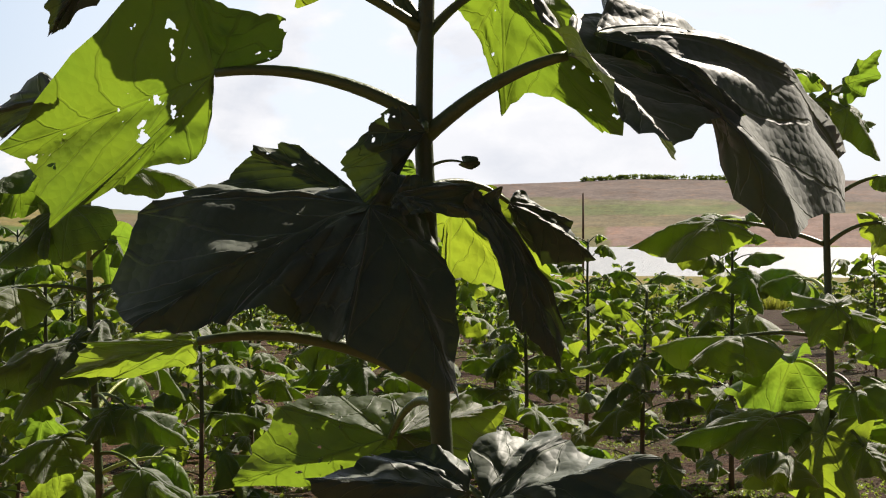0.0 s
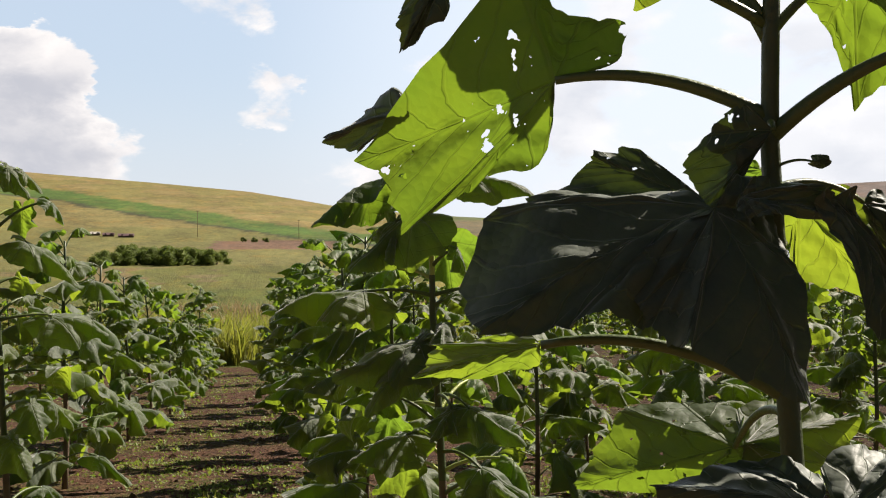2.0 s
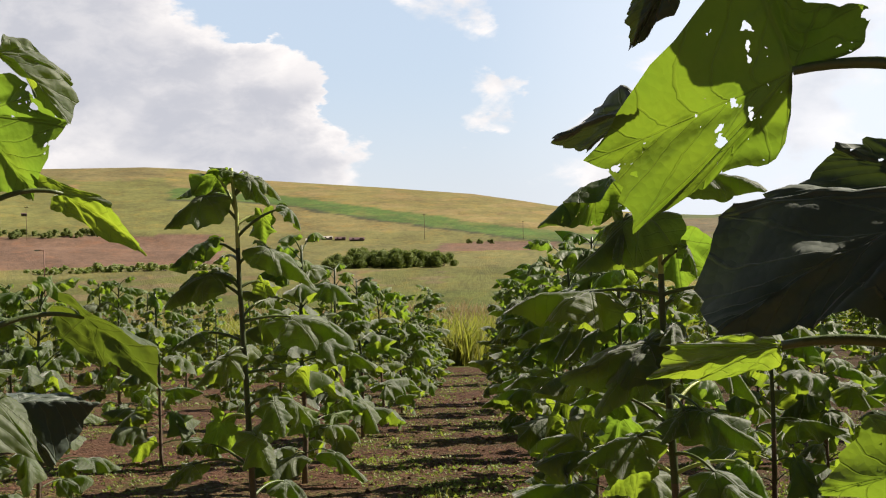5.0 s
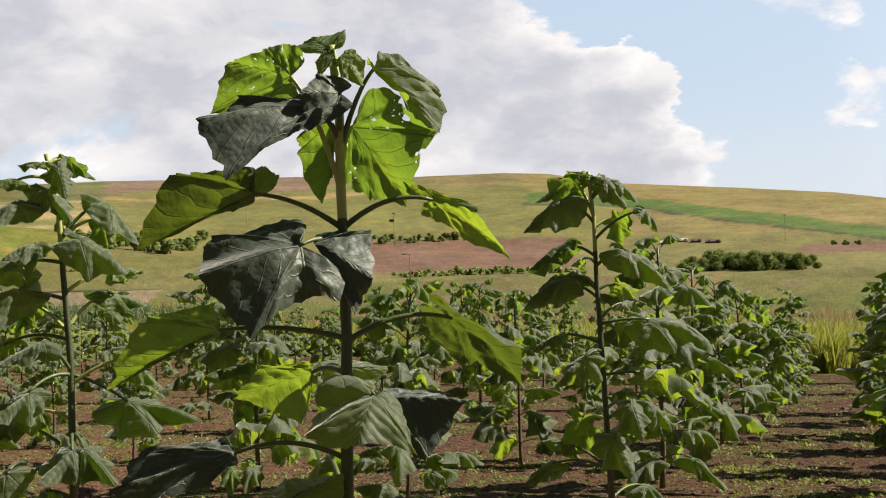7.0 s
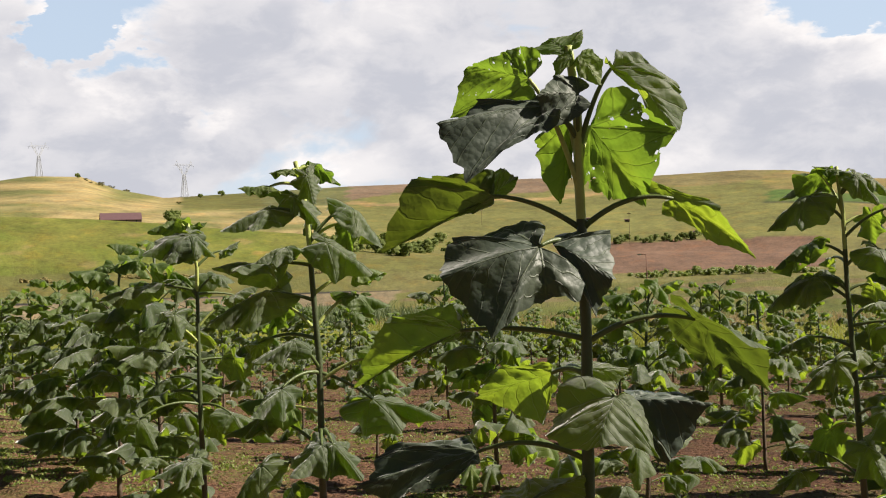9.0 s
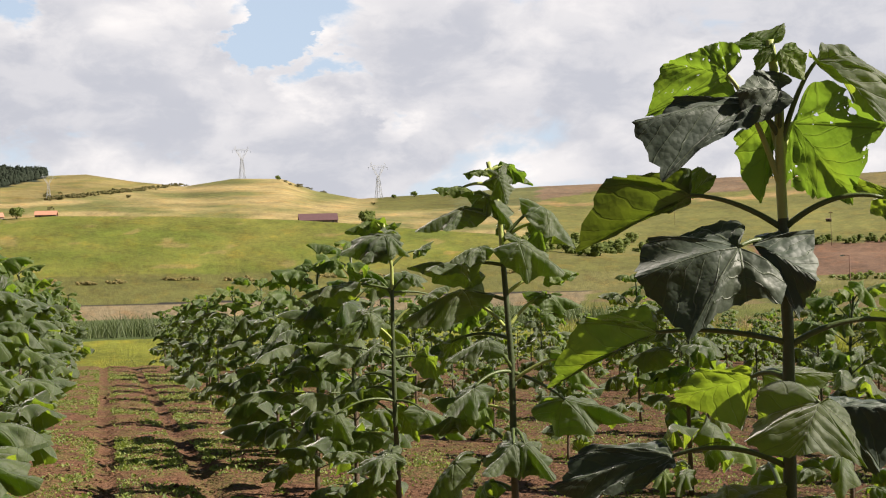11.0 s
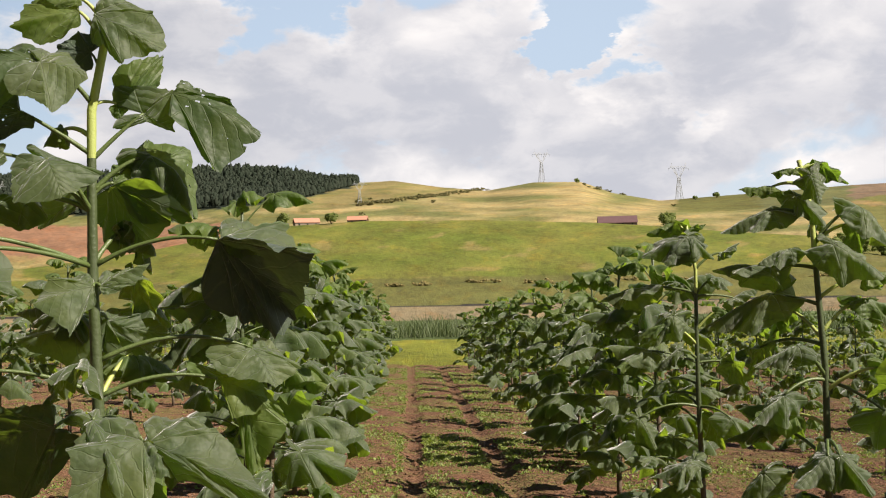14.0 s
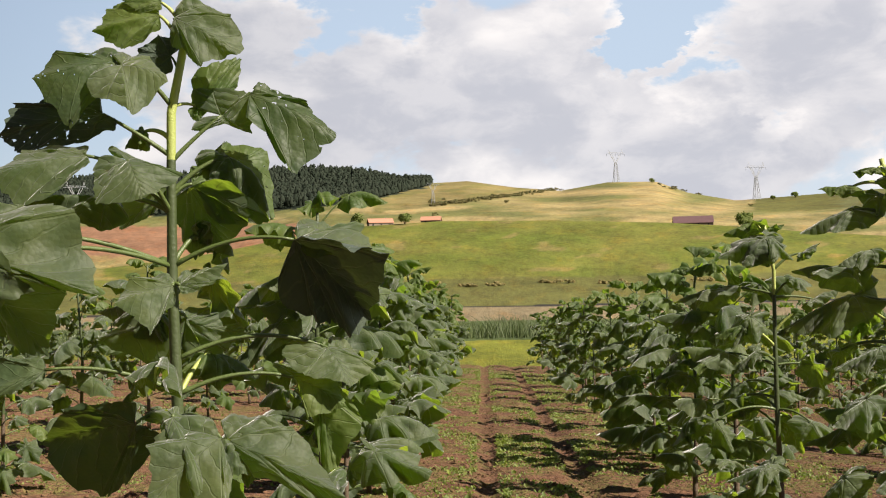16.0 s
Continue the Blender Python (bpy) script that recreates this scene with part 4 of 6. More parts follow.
p.drape(2.27, (-0.238, -0.100, 2.400), [(-0.257, -0.120, 2.309), (-0.389, -0.120, 2.177), (-0.502, -0.100, 2.339), (-0.438, -0.020, 2.440), (-0.285, 0.000, 2.463)], kind="holed", bow=0.16, dents=(0.15, 0.0, -0.05, -0.05))
p.drape(2.27, (-0.219, -0.120, 2.391), [(-0.317, -0.160, 2.283), (-0.188, -0.200, 2.215), (-0.070, -0.150, 2.341), (-0.124, -0.050, 2.428), (-0.223, -0.020, 2.453)], stalk=0, bow=0.16, dents=(0.1, -0.05, 0.0, 0.0))
p.drape(2.10, (-0.289, 0.020, 2.247), [(-0.247, 0.020, 2.185), (-0.534, 0.000, 2.097), (-0.630, 0.050, 2.171), (-0.592, 0.100, 2.291), (-0.352, 0.080, 2.318)], kind="shaded_holed", bow=0.08, arch=0.02, dents=(0.12, 0.0, 0.0, 0.0))
p.drape(2.08, (0.109, 0.000, 2.243), [(0.012, 0.020, 2.187), (0.123, -0.020, 2.210), (0.209, -0.060, 2.172), (0.209, -0.040, 2.318), (0.015, 0.060, 2.344)], bow=0.16, arch=0.03, dents=(0.0, 0.0, 0.0, -0.1))
p.drape(2.08, (0.205, -0.040, 2.311), [(0.253, -0.100, 2.165), (0.330, -0.150, 2.021), (0.498, -0.120, 2.155), (0.406, -0.040, 2.278), (0.278, -0.010, 2.337)], kind="holed", bow=0.12, stalk=0, arch=0.06, dents=(0.0, 0.0, -0.05, -0.06))
p.drape(1.90, (-0.338, -0.100, 2.090), [(-0.337, -0.120, 2.046), (-0.542, -0.150, 1.902), (-0.630, -0.150, 2.017), (-0.547, -0.040, 2.113), (-0.385, 0.000, 2.132)], bow=0.12)
p.drape(1.90, (-0.204, -0.150, 2.068), [(-0.313, -0.150, 2.039), (-0.304, -0.200, 1.930), (-0.155, -0.220, 1.937), (-0.025, -0.150, 2.019), (-0.252, -0.070, 2.118)], bow=0.18, dents=(0.0, -0.08, 0.0, -0.1))
p.drape(1.96, (0.006, 0.000, 2.005), [(0.199, 0.050, 1.877), (0.289, 0.080, 1.878), (0.271, 0.160, 2.140), (0.133, 0.150, 2.177), (0.035, 0.080, 2.084)], kind="holed_young", bow=0.04, dents=(0.0, -0.05, 0.0, 0.0))
p.drape(1.96, (-0.004, 0.000, 1.993), [(-0.046, 0.120, 1.867), (0.024, 0.160, 1.752), (0.106, 0.100, 1.789), (0.199, -0.020, 1.865), (0.165, -0.080, 1.960)], stalk=0, bow=0.06)
p.drape(1.96, (-0.067, 0.100, 2.006), [(-0.076, 0.120, 1.964), (-0.147, 0.140, 1.900), (-0.242, 0.150, 1.855), (-0.241, 0.160, 1.976), (-0.129, 0.140, 2.034)], bow=0.08)
p.drape(1.72, (-0.757, -0.400, 1.794), [(-0.664, -0.400, 1.574), (-0.464, -0.460, 1.667), (-0.268, -0.460, 1.618), (-0.343, -0.380, 1.887), (-0.623, -0.340, 1.916)], bow=0.08, arch=0.08)
p.drape(1.72, (-0.655, -0.450, 1.724), [(-0.713, -0.300, 1.573), (-0.563, -0.200, 1.493), (-0.459, -0.200, 1.432), (-0.372, -0.420, 1.652), (-0.527, -0.460, 1.715)], bow=0.05, arch=0.08)
p.drape(1.72, (0.342, -0.100, 1.804), [(0.409, 0.060, 1.537), (0.516, 0.080, 1.497), (0.623, 0.080, 1.515), (0.650, -0.220, 1.742), (0.477, -0.250, 1.773)], kind="shaded", bow=0.05, arch=0.1, dents=(0.0, -0.05, 0.0, 0.0))
p.drape(1.72, (0.357, -0.050, 1.807), [(0.419, -0.100, 1.753), (0.612, -0.120, 1.740), (0.694, -0.100, 1.709), (0.601, 0.050, 1.847), (0.442, 0.080, 1.864)], bow=0.12, stalk=0, arch=0.1)
p.drape(1.66, (-0.064, -0.050, 1.655), [(-0.090, -0.080, 1.575), (-0.138, -0.120, 1.495), (-0.252, -0.100, 1.600), (-0.208, -0.040, 1.681), (-0.093, 0.000, 1.691)], bow=0.12)
p.drape(1.66, (-0.041, -0.030, 1.656), [(-0.019, -0.050, 1.627), (0.075, -0.060, 1.663), (0.125, -0.040, 1.728), (0.059, 0.000, 1.713), (-0.018, 0.020, 1.697)], bow=0.1)
p.drape(1.55, (-0.019, 0.120, 1.543), [(-0.021, 0.150, 1.387), (-0.100, 0.160, 1.345), (-0.332, 0.200, 1.470), (-0.196, 0.200, 1.559), (-0.068, 0.180, 1.572)], bow=0.06)
p.drape(1.55, (-0.039, 0.140, 1.524), [(0.009, 0.160, 1.405), (0.119, 0.180, 1.421), (0.191, 0.200, 1.479), (0.142, 0.200, 1.562), (0.022, 0.200, 1.575)], bow=0.06)
p.drape(1.29, (-0.480, -0.030, 1.384), [(-0.493, -0.050, 1.349), (-0.585, -0.050, 1.316), (-0.664, -0.050, 1.295), (-0.629, 0.020, 1.419), (-0.531, 0.030, 1.419)], kind="deep_green", bow=0.1, arch=0.08)
p.drape(1.28, (0.343, 0.000, 1.327), [(0.364, -0.020, 1.261), (0.387, -0.030, 1.182), (0.525, -0.020, 1.224), (0.491, 0.040, 1.328), (0.243, 0.060, 1.386)], kind="young", bow=0.1, arch=0.1, dents=(0.0, 0.0, 0.0, 0.1))
p.drape(1.28, (0.432, 0.000, 1.280), [(0.412, 0.020, 1.176), (0.449, 0.040, 0.981), (0.489, 0.040, 0.991), (0.586, 0.020, 1.160), (0.514, 0.020, 1.275)], kind="young", bow=0.08, stalk=0, arch=0.1)
p.drape(1.20, (0.078, -0.300, 1.165), [(-0.026, -0.200, 1.226), (-0.146, -0.300, 1.149), (-0.146, -0.400, 0.981), (0.088, -0.420, 0.953), (0.121, -0.320, 1.120)], bow=0.12)
p.drape(1.20, (0.096, -0.300, 1.155), [(0.128, -0.340, 1.043), (0.367, -0.420, 0.953), (0.453, -0.420, 0.953), (0.314, -0.280, 1.182), (0.137, -0.200, 1.228)], stalk=0, bow=0.14, dents=(0.3, 0.0, -0.08, -0.05))
p.drape(1.19, (-0.186, -0.200, 1.212), [(-0.144, -0.120, 1.099), (-0.306, 0.050, 0.934), (-0.519, 0.100, 1.115), (-0.425, -0.100, 1.252), (-0.256, -0.200, 1.282)], kind="deep_green", bow=0.08)
p.drape(2.27, (0.030, 0.050, 2.279), [(-0.002, 0.030, 2.252), (0.032, 0.030, 2.223), (0.172, 0.050, 2.361), (0.185, 0.080, 2.460), (0.072, 0.080, 2.429)], kind="young", stalk=0.005)
p.drape(2.39, (-0.060, 0.020, 2.451), [(-0.080, 0.020, 2.387), (-0.178, 0.020, 2.440), (-0.170, 0.030, 2.478), (-0.102, 0.050, 2.527), (-0.041, 0.040, 2.507)], kind="shaded_holed", stalk=0.004)
p.drape(1.40, (0.464, 0.000, 1.427), [(0.306, 0.000, 1.419), (0.377, -0.060, 1.337), (0.534, -0.080, 1.294), (0.627, -0.030, 1.350), (0.517, 0.060, 1.457)], bow=0.12)
p.fill(955, 14, 0.4, 2.2, 0.3)

p = Plant(16.9, 5.4, "tall sapling with large drooping heart-shaped leaves, insect-holed, in tilled soil", [(0.059, 0.000, -0.050), (0.059, 0.000, 0.684), (0.037, 0.000, 1.152), (0.017, 0.000, 1.515), (0.015, 0.000, 1.801), (0.008, 0.000, 2.125)], 0.024)
p.leaf(1.97, (-0.058, -0.050, 1.982), (-0.340, -0.100, 1.703), (-0.3, -0.6, 0.7), kl=0.6, kc=0.6, width=1.2)
p.leaf(1.96, (-0.148, -0.050, 1.952), (-0.173, -0.150, 1.753), (0, -0.8, 0.5), kl=0.5, kc=0.6, width=1.3)
p.leaf(2.06, (-0.201, 0.050, 2.143), (-0.548, 0.050, 1.931), (-0.2, 0.5, 0.8), kl=0.6, kc=0.5, width=1.0, holes=0.3)
p.leaf(1.83, (0.086, 0.200, 1.852), (0.113, 0.300, 1.592), (0, 0.95, 0.25), kl=0.3, kc=0.3, width=1.6, young=True)
p.leaf(2.01, (0.189, 0.000, 2.157), (0.483, -0.050, 2.067), (0.2, -0.4, 0.9), kl=0.6, kc=0.6, width=1.0)
p.leaf(1.61, (-0.308, 0.000, 1.628), (-0.717, -0.050, 1.526), (-0.2, -0.2, 0.95), kl=0.7, kc=0.6, arch=0.06)
p.leaf(1.61, (0.288, 0.000, 1.642), (0.521, 0.000, 1.510), (0.2, -0.1, 0.95), kl=0.7, kc=0.6, arch=0.06)
p.leaf(1.36, (-0.050, -0.200, 1.403), (-0.430, -0.300, 1.244), (-0.2, -0.6, 0.75), kl=0.6, kc=0.6, width=1.0)
p.leaf(1.36, (-0.050, -0.200, 1.378), (-0.273, -0.300, 1.066), (-0.3, -0.7, 0.6), kl=0.6, kc=0.5, width=0.9)
p.leaf(1.15, (0.172, -0.200, 1.113), (0.412, -0.300, 0.965), (0.1, -0.6, 0.8), kl=0.6, kc=0.7, width=1.2)
p.leaf(1.15, (0.097, -0.200, 1.114), (-0.005, -0.300, 0.970), (-0.1, -0.7, 0.7), kl=0.6, kc=0.5, width=1.2)
p.leaf(1.10, (-0.190, 0.200, 1.035), (-0.223, 0.300, 0.843), (0, 0.9, 0.4), kl=0.4, kc=0.4, width=1.4, young=True)
p.leaf(0.94, (-0.106, -0.100, 0.988), (-0.405, -0.200, 0.858), (-0.1, -0.4, 0.9), kl=0.6, kc=0.6)
p.leaf(0.89, (0.220, -0.200, 0.850), (0.410, -0.300, 0.719), (0.1, -0.6, 0.8), kl=0.6, kc=0.6, width=1.3)
p.leaf(0.79, (-0.112, 0.200, 0.805), (-0.279, 0.300, 0.652), (0, 0.8, 0.5), kl=0.4, kc=0.4, width=1.2, young=True)
p.fill(169, 16, 0.3, 1.8, 0.28)

p = Plant(62.3, 5.75, "tall sapling with large drooping heart-shaped leaves, insect-holed, in tilled soil", [(0.020, -0.000, -0.050), (0.020, -0.000, 0.974), (0.023, -0.000, 1.357), (0.001, -0.000, 1.741), (-0.016, -0.000, 2.099), (-0.063, -0.000, 2.334)], 0.022)
p.leaf(2.29, (-0.078, -0.020, 2.291), (-0.188, -0.000, 2.282), (0, 0, 1), kl=0.5, kc=0.5, young=True)
p.leaf(2.29, (0.032, 0.030, 2.307), (0.154, 0.050, 2.208), (0.1, 0.6, 0.7), kl=0.5, kc=0.5, young=True)
p.leaf(2.21, (-0.190, -0.020, 2.212), (-0.340, -0.020, 2.202), (0, 0.2, 0.9), kl=0.5, kc=0.5, young=True)
p.leaf(2.18, (-0.011, -0.100, 2.256), (0.024, -0.150, 2.103), (0, -0.8, 0.5), kl=0.5, kc=0.5, width=1.2)
p.leaf(2.05, (-0.192, -0.050, 2.101), (-0.409, -0.080, 2.003), (-0.2, -0.5, 0.8), kl=0.6, kc=0.6, width=1.0)
p.leaf(2.05, (-0.082, -0.000, 2.169), (0.049, -0.100, 2.011), (0.2, -0.6, 0.7), kl=0.6, kc=0.6, width=1.0)
p.leaf(1.94, (0.192, 0.030, 2.109), (0.336, -0.000, 1.883), (0.5, -0.3, 0.8), kl=0.8, kc=0.6, width=1.0)
p.leaf(1.94, (0.179, 0.100, 2.029), (0.204, 0.150, 1.875), (0.1, 0.9, 0.4), kl=0.4, kc=0.4, young=True)
p.leaf(1.83, (0.073, -0.100, 1.929), (0.277, -0.150, 1.766), (0.3, -0.7, 0.6), kl=0.6, kc=0.6, width=1.2)
p.leaf(1.83, (-0.201, -0.000, 1.844), (-0.501, -0.000, 1.812), (-0.1, 0.3, 0.9), kl=0.5, kc=0.6, width=1.0, arch=0.04)
p.leaf(1.66, (-0.204, -0.020, 1.707), (-0.500, -0.100, 1.543), (-0.3, -0.6, 0.7), kl=0.6, kc=0.6, width=0.9, arch=0.04)
p.leaf(1.47, (-0.268, 0.050, 1.460), (-0.330, 0.100, 1.307), (-0.1, 0.8, 0.5), kl=0.5, kc=0.5, width=1.1)
p.leaf(1.31, (-0.161, -0.150, 1.255), (-0.292, -0.250, 1.139), (-0.2, -0.7, 0.7), kl=0.5, kc=0.6, width=1.4)
p.leaf(1.31, (0.272, -0.020, 1.172), (0.618, -0.080, 1.044), (0.1, -0.5, 0.8), kl=0.6, kc=0.7, width=1.0, arch=0.06)
p.leaf(1.03, (0.017, -0.200, 0.990), (-0.118, -0.300, 0.841), (-0.1, -0.7, 0.7), kl=0.5, kc=0.6, width=1.7)
p.leaf(1.03, (0.070, -0.200, 0.988), (0.192, -0.300, 0.829), (0.1, -0.7, 0.7), kl=0.5, kc=0.6, width=1.3)
p.fill(623, 14, 0.3, 2.0, 0.27)

p = Plant(37.0, 7.0, "tall sapling with large drooping heart-shaped leaves, insect-holed, in tilled soil", [(0.051, -0.000, -0.050), (0.051, -0.000, 0.473), (0.022, -0.000, 1.276), (0.001, -0.000, 1.744), (-0.006, -0.000, 2.145), (-0.032, -0.000, 2.413)], 0.022)
p.leaf(2.15, (-0.117, 0.050, 2.368), (-0.337, 0.080, 2.256), (-0.1, 0.85, 0.5), kl=0.4, kc=0.4, young=True)
p.leaf(2.31, (-0.032, 0.000, 2.396), (-0.181, -0.000, 2.416), (0, 0.2, 0.9), kl=0.4, kc=0.4, young=True)
p.leaf(2.25, (0.066, -0.050, 2.358), (0.175, -0.100, 2.171), (0.3, -0.6, 0.7), kl=0.7, kc=0.6)
p.leaf(2.25, (0.149, -0.020, 2.341), (0.237, -0.080, 2.220), (0.4, -0.4, 0.7), kl=0.6, kc=0.6)
p.leaf(2.11, (-0.184, -0.050, 2.247), (-0.448, -0.080, 2.038), (-0.3, -0.6, 0.7), kl=0.6, kc=0.5, width=1.1)
p.leaf(2.08, (0.146, 0.080, 2.128), (0.142, 0.120, 1.942), (0, 0.9, 0.4), kl=0.4, kc=0.4, width=1.3, young=True)
p.leaf(2.01, (0.295, 0.000, 2.172), (0.382, 0.000, 2.019), (0.4, -0.1, 0.8), kl=0.8, kc=0.5)
p.leaf(1.91, (-0.192, 0.020, 1.983), (-0.427, 0.020, 1.823), (-0.2, 0.3, 0.9), kl=0.5, kc=0.5, holes=0.3)
p.leaf(1.85, (0.169, -0.100, 1.940), (0.408, -0.150, 1.719), (0.3, -0.6, 0.7), kl=0.7, kc=0.6, width=1.0)
p.leaf(1.71, (-0.163, -0.020, 1.799), (-0.426, -0.100, 1.612), (-0.3, -0.5, 0.7), kl=0.8, kc=0.6, width=1.0)
p.leaf(1.71, (0.135, 0.050, 1.739), (0.252, 0.100, 1.633), (0.1, 0.7, 0.6), kl=0.5, kc=0.5)
p.leaf(1.51, (0.296, 0.000, 1.534), (0.658, -0.050, 1.391), (0.2, -0.5, 0.8), kl=0.6, kc=0.6, arch=0.05)
p.leaf(1.35, (-0.076, -0.150, 1.326), (-0.273, -0.200, 1.143), (-0.2, -0.6, 0.7), kl=0.6, kc=0.7, width=1.2)
p.leaf(1.21, (0.326, 0.100, 1.205), (0.66, 0.150, 0.99), (0.1, 0.7, 0.6), kl=0.8, kc=0.9, width=0.6, arch=0.05, fold=0.7)
p.leaf(1.01, (0.176, -0.200, 1.061), (0.232, -0.300, 0.878), (0.1, -0.8, 0.6), kl=0.5, kc=0.6, width=1.5)
p.leaf(0.95, (-0.122, 0.200, 0.903), (-0.197, 0.250, 0.658), (0, 0.9, 0.4), kl=0.4, kc=0.4, width=1.2, young=True)
p.leaf(0.81, (0.074, -0.200, 0.870), (0.162, -0.300, 0.657), (0, -0.7, 0.7), kl=0.5, kc=0.6, width=1.5)
p.leaf(0.65, (-0.287, -0.100, 0.707), (-0.446, -0.200, 0.603), (0, -0.5, 0.8), kl=0.5, kc=0.6)
p.fill(370, 12, 0.3, 2.0, 0.27)

p = Plant(-18.1, 4.9, "tall sapling with large drooping heart-shaped leaves, insect-holed, in tilled soil", [(0.025, -0.000, -0.050), (0.025, -0.000, 1.011), (0.009, 0.000, 1.369), (-0.002, -0.000, 1.749), (-0.005, -0.000, 2.040), (0.007, -0.000, 2.375)], 0.022)
p.leaf(2.35, (-0.075, -0.000, 2.423), (-0.248, -0.000, 2.458), (0, 0.3, 0.9), kl=0.5, kc=0.5, young=True)
p.leaf(2.33, (0.074, -0.000, 2.372), (0.199, -0.000, 2.510), (0.1, 0.5, 0.8), kl=0.5, kc=0.5, young=True)
p.leaf(2.26, (0.074, -0.050, 2.278), (0.176, -0.100, 2.053), (0.3, -0.6, 0.7), kl=0.6, kc=0.5)
p.leaf(2.24, (-0.052, -0.050, 2.305), (-0.093, -0.100, 2.157), (-0.2, -0.7, 0.6), kl=0.6, kc=0.5)
p.leaf(1.97, (-0.250, 0.050, 2.128), (-0.310, 0.120, 1.866), (-0.1, 0.9, 0.4), kl=0.4, kc=0.4, width=1.3, young=True)
p.leaf(1.97, (-0.202, -0.050, 2.108), (-0.376, -0.050, 2.044), (-0.1, -0.3, 0.9), kl=0.5, kc=0.5)
p.leaf(1.74, (-0.436, -0.000, 1.841), (-0.785, -0.050, 1.737), (-0.1, -0.6, 0.8), kl=0.6, kc=0.6, width=1.0, arch=0.05)
p.leaf(1.74, (0.201, -0.000, 1.827), (0.281, -0.050, 1.641), (0.2, -0.6, 0.7), kl=0.6, kc=0.6)
p.leaf(1.50, (0.033, -0.150, 1.501), (-0.204, -0.200, 1.466), (-0.1, -0.8, 0.5), kl=0.5, kc=0.6, width=1.4)
p.leaf(1.50, (0.075, -0.100, 1.477), (0.210, -0.200, 1.432), (0.1, -0.7, 0.6), kl=0.5, kc=0.6, width=1.4)
p.leaf(1.37, (-0.334, -0.000, 1.371), (-0.715, -0.050, 1.296), (-0.1, -0.2, 0.95), kl=0.5, kc=0.8, arch=0.05)
p.leaf(1.19, (-0.142, 0.200, 1.254), (-0.461, 0.300, 1.075), (-0.1, 0.85, 0.5), kl=0.4, kc=0.4, width=1.2, young=True)
p.leaf(1.23, (0.097, -0.100, 1.183), (0.274, -0.200, 1.096), (0.2, -0.6, 0.8), kl=0.5, kc=0.6, width=1.3)
p.leaf(1.08, (-0.199, -0.050, 1.057), (-0.587, -0.150, 0.935), (-0.1, -0.6, 0.8), kl=0.6, kc=0.8, width=0.9, arch=0.05)
p.leaf(1.05, (-0.007, -0.100, 1.003), (-0.129, -0.200, 0.599), (-0.2, -0.8, 0.4), kl=0.5, kc=0.6, width=1.2)
p.leaf(1.05, (0.138, -0.100, 0.967), (0.235, -0.200, 0.840), (0.2, -0.7, 0.6), kl=0.5, kc=0.6, width=1.2)
p.fill(181, 10, 0.3, 2.1, 0.28)

p = Plant(67.4, 8.0, "tall sapling with large drooping heart-shaped leaves, insect-holed, in tilled soil", [(-0.021, 0.000, -0.050), (-0.021, 0.000, 0.414), (-0.032, 0.000, 0.927), (-0.033, 0.000, 1.441), (-0.027, 0.000, 1.918), (-0.079, 0.000, 2.214)], 0.021)
p.leaf(2.10, (-0.132, 0.030, 2.224), (-0.338, 0.050, 2.148), (-0.1, 0.6, 0.7), kl=0.5, kc=0.5, young=True)
p.leaf(2.07, (-0.056, 0.030, 2.185), (0.045, 0.050, 2.214), (0.1, 0.6, 0.7), kl=0.5, kc=0.5, young=True)
p.leaf(1.99, (-0.081, -0.080, 2.126), (-0.403, -0.120, 1.971), (-0.25, -0.55, 0.75), kl=0.7, kc=0.6, width=1.0)
p.leaf(1.99, (-0.081, -0.080, 2.119), (-0.224, -0.150, 1.905), (-0.1, -0.8, 0.5), kl=0.6, kc=0.6, width=1.1)
p.leaf(1.99, (-0.064, -0.080, 2.126), (0.100, -0.120, 1.968), (0.25, -0.6, 0.7), kl=0.7, kc=0.6, width=1.1)
p.leaf(1.92, (0.147, 0.050, 2.025), (0.267, 0.100, 2.080), (0.1, 0.5, 0.8), kl=0.5, kc=0.5)
p.leaf(1.76, (-0.368, 0.000, 1.809), (-0.678, 0.000, 1.686), (-0.1, 0.25, 0.95), kl=0.5, kc=0.5, arch=0.05)
p.leaf(1.74, (0.212, 0.050, 1.725), (0.398, 0.100, 1.774), (0.1, 0.3, 0.9), kl=0.5, kc=0.5, arch=0.05)
p.leaf(1.59, (-0.181, -0.100, 1.615), (-0.322, -0.150, 1.391), (-0.2, -0.75, 0.5), kl=0.5, kc=0.6, width=1.1)
p.leaf(1.30, (-0.326, -0.050, 1.385), (-0.660, -0.100, 1.405), (-0.1, -0.3, 0.9), kl=0.5, kc=0.5, arch=0.05)
p.leaf(1.30, (0.200, 0.050, 1.297), (0.305, 0.100, 1.081), (0.1, 0.8, 0.5), kl=0.5, kc=0.5, arch=0.05)
p.leaf(1.08, (-0.304, 0.100, 1.062), (-0.554, 0.150, 0.915), (-0.1, 0.6, 0.7), kl=0.5, kc=0.5)
p.leaf(1.01, (-0.417, -0.150, 0.952), (-0.309, -0.200, 0.749), (0, -0.7, 0.7), kl=0.5, kc=0.6, width=1.2)
p.leaf(1.01, (0.168, -0.100, 0.944), (0.435, -0.150, 0.760), (0.2, -0.5, 0.8), kl=0.5, kc=0.7, width=1.0)
p.leaf(0.97, (0.065, 0.100, 0.928), (0.121, 0.150, 0.675), (0.1, 0.85, 0.4), kl=0.4, kc=0.4, width=1.1)
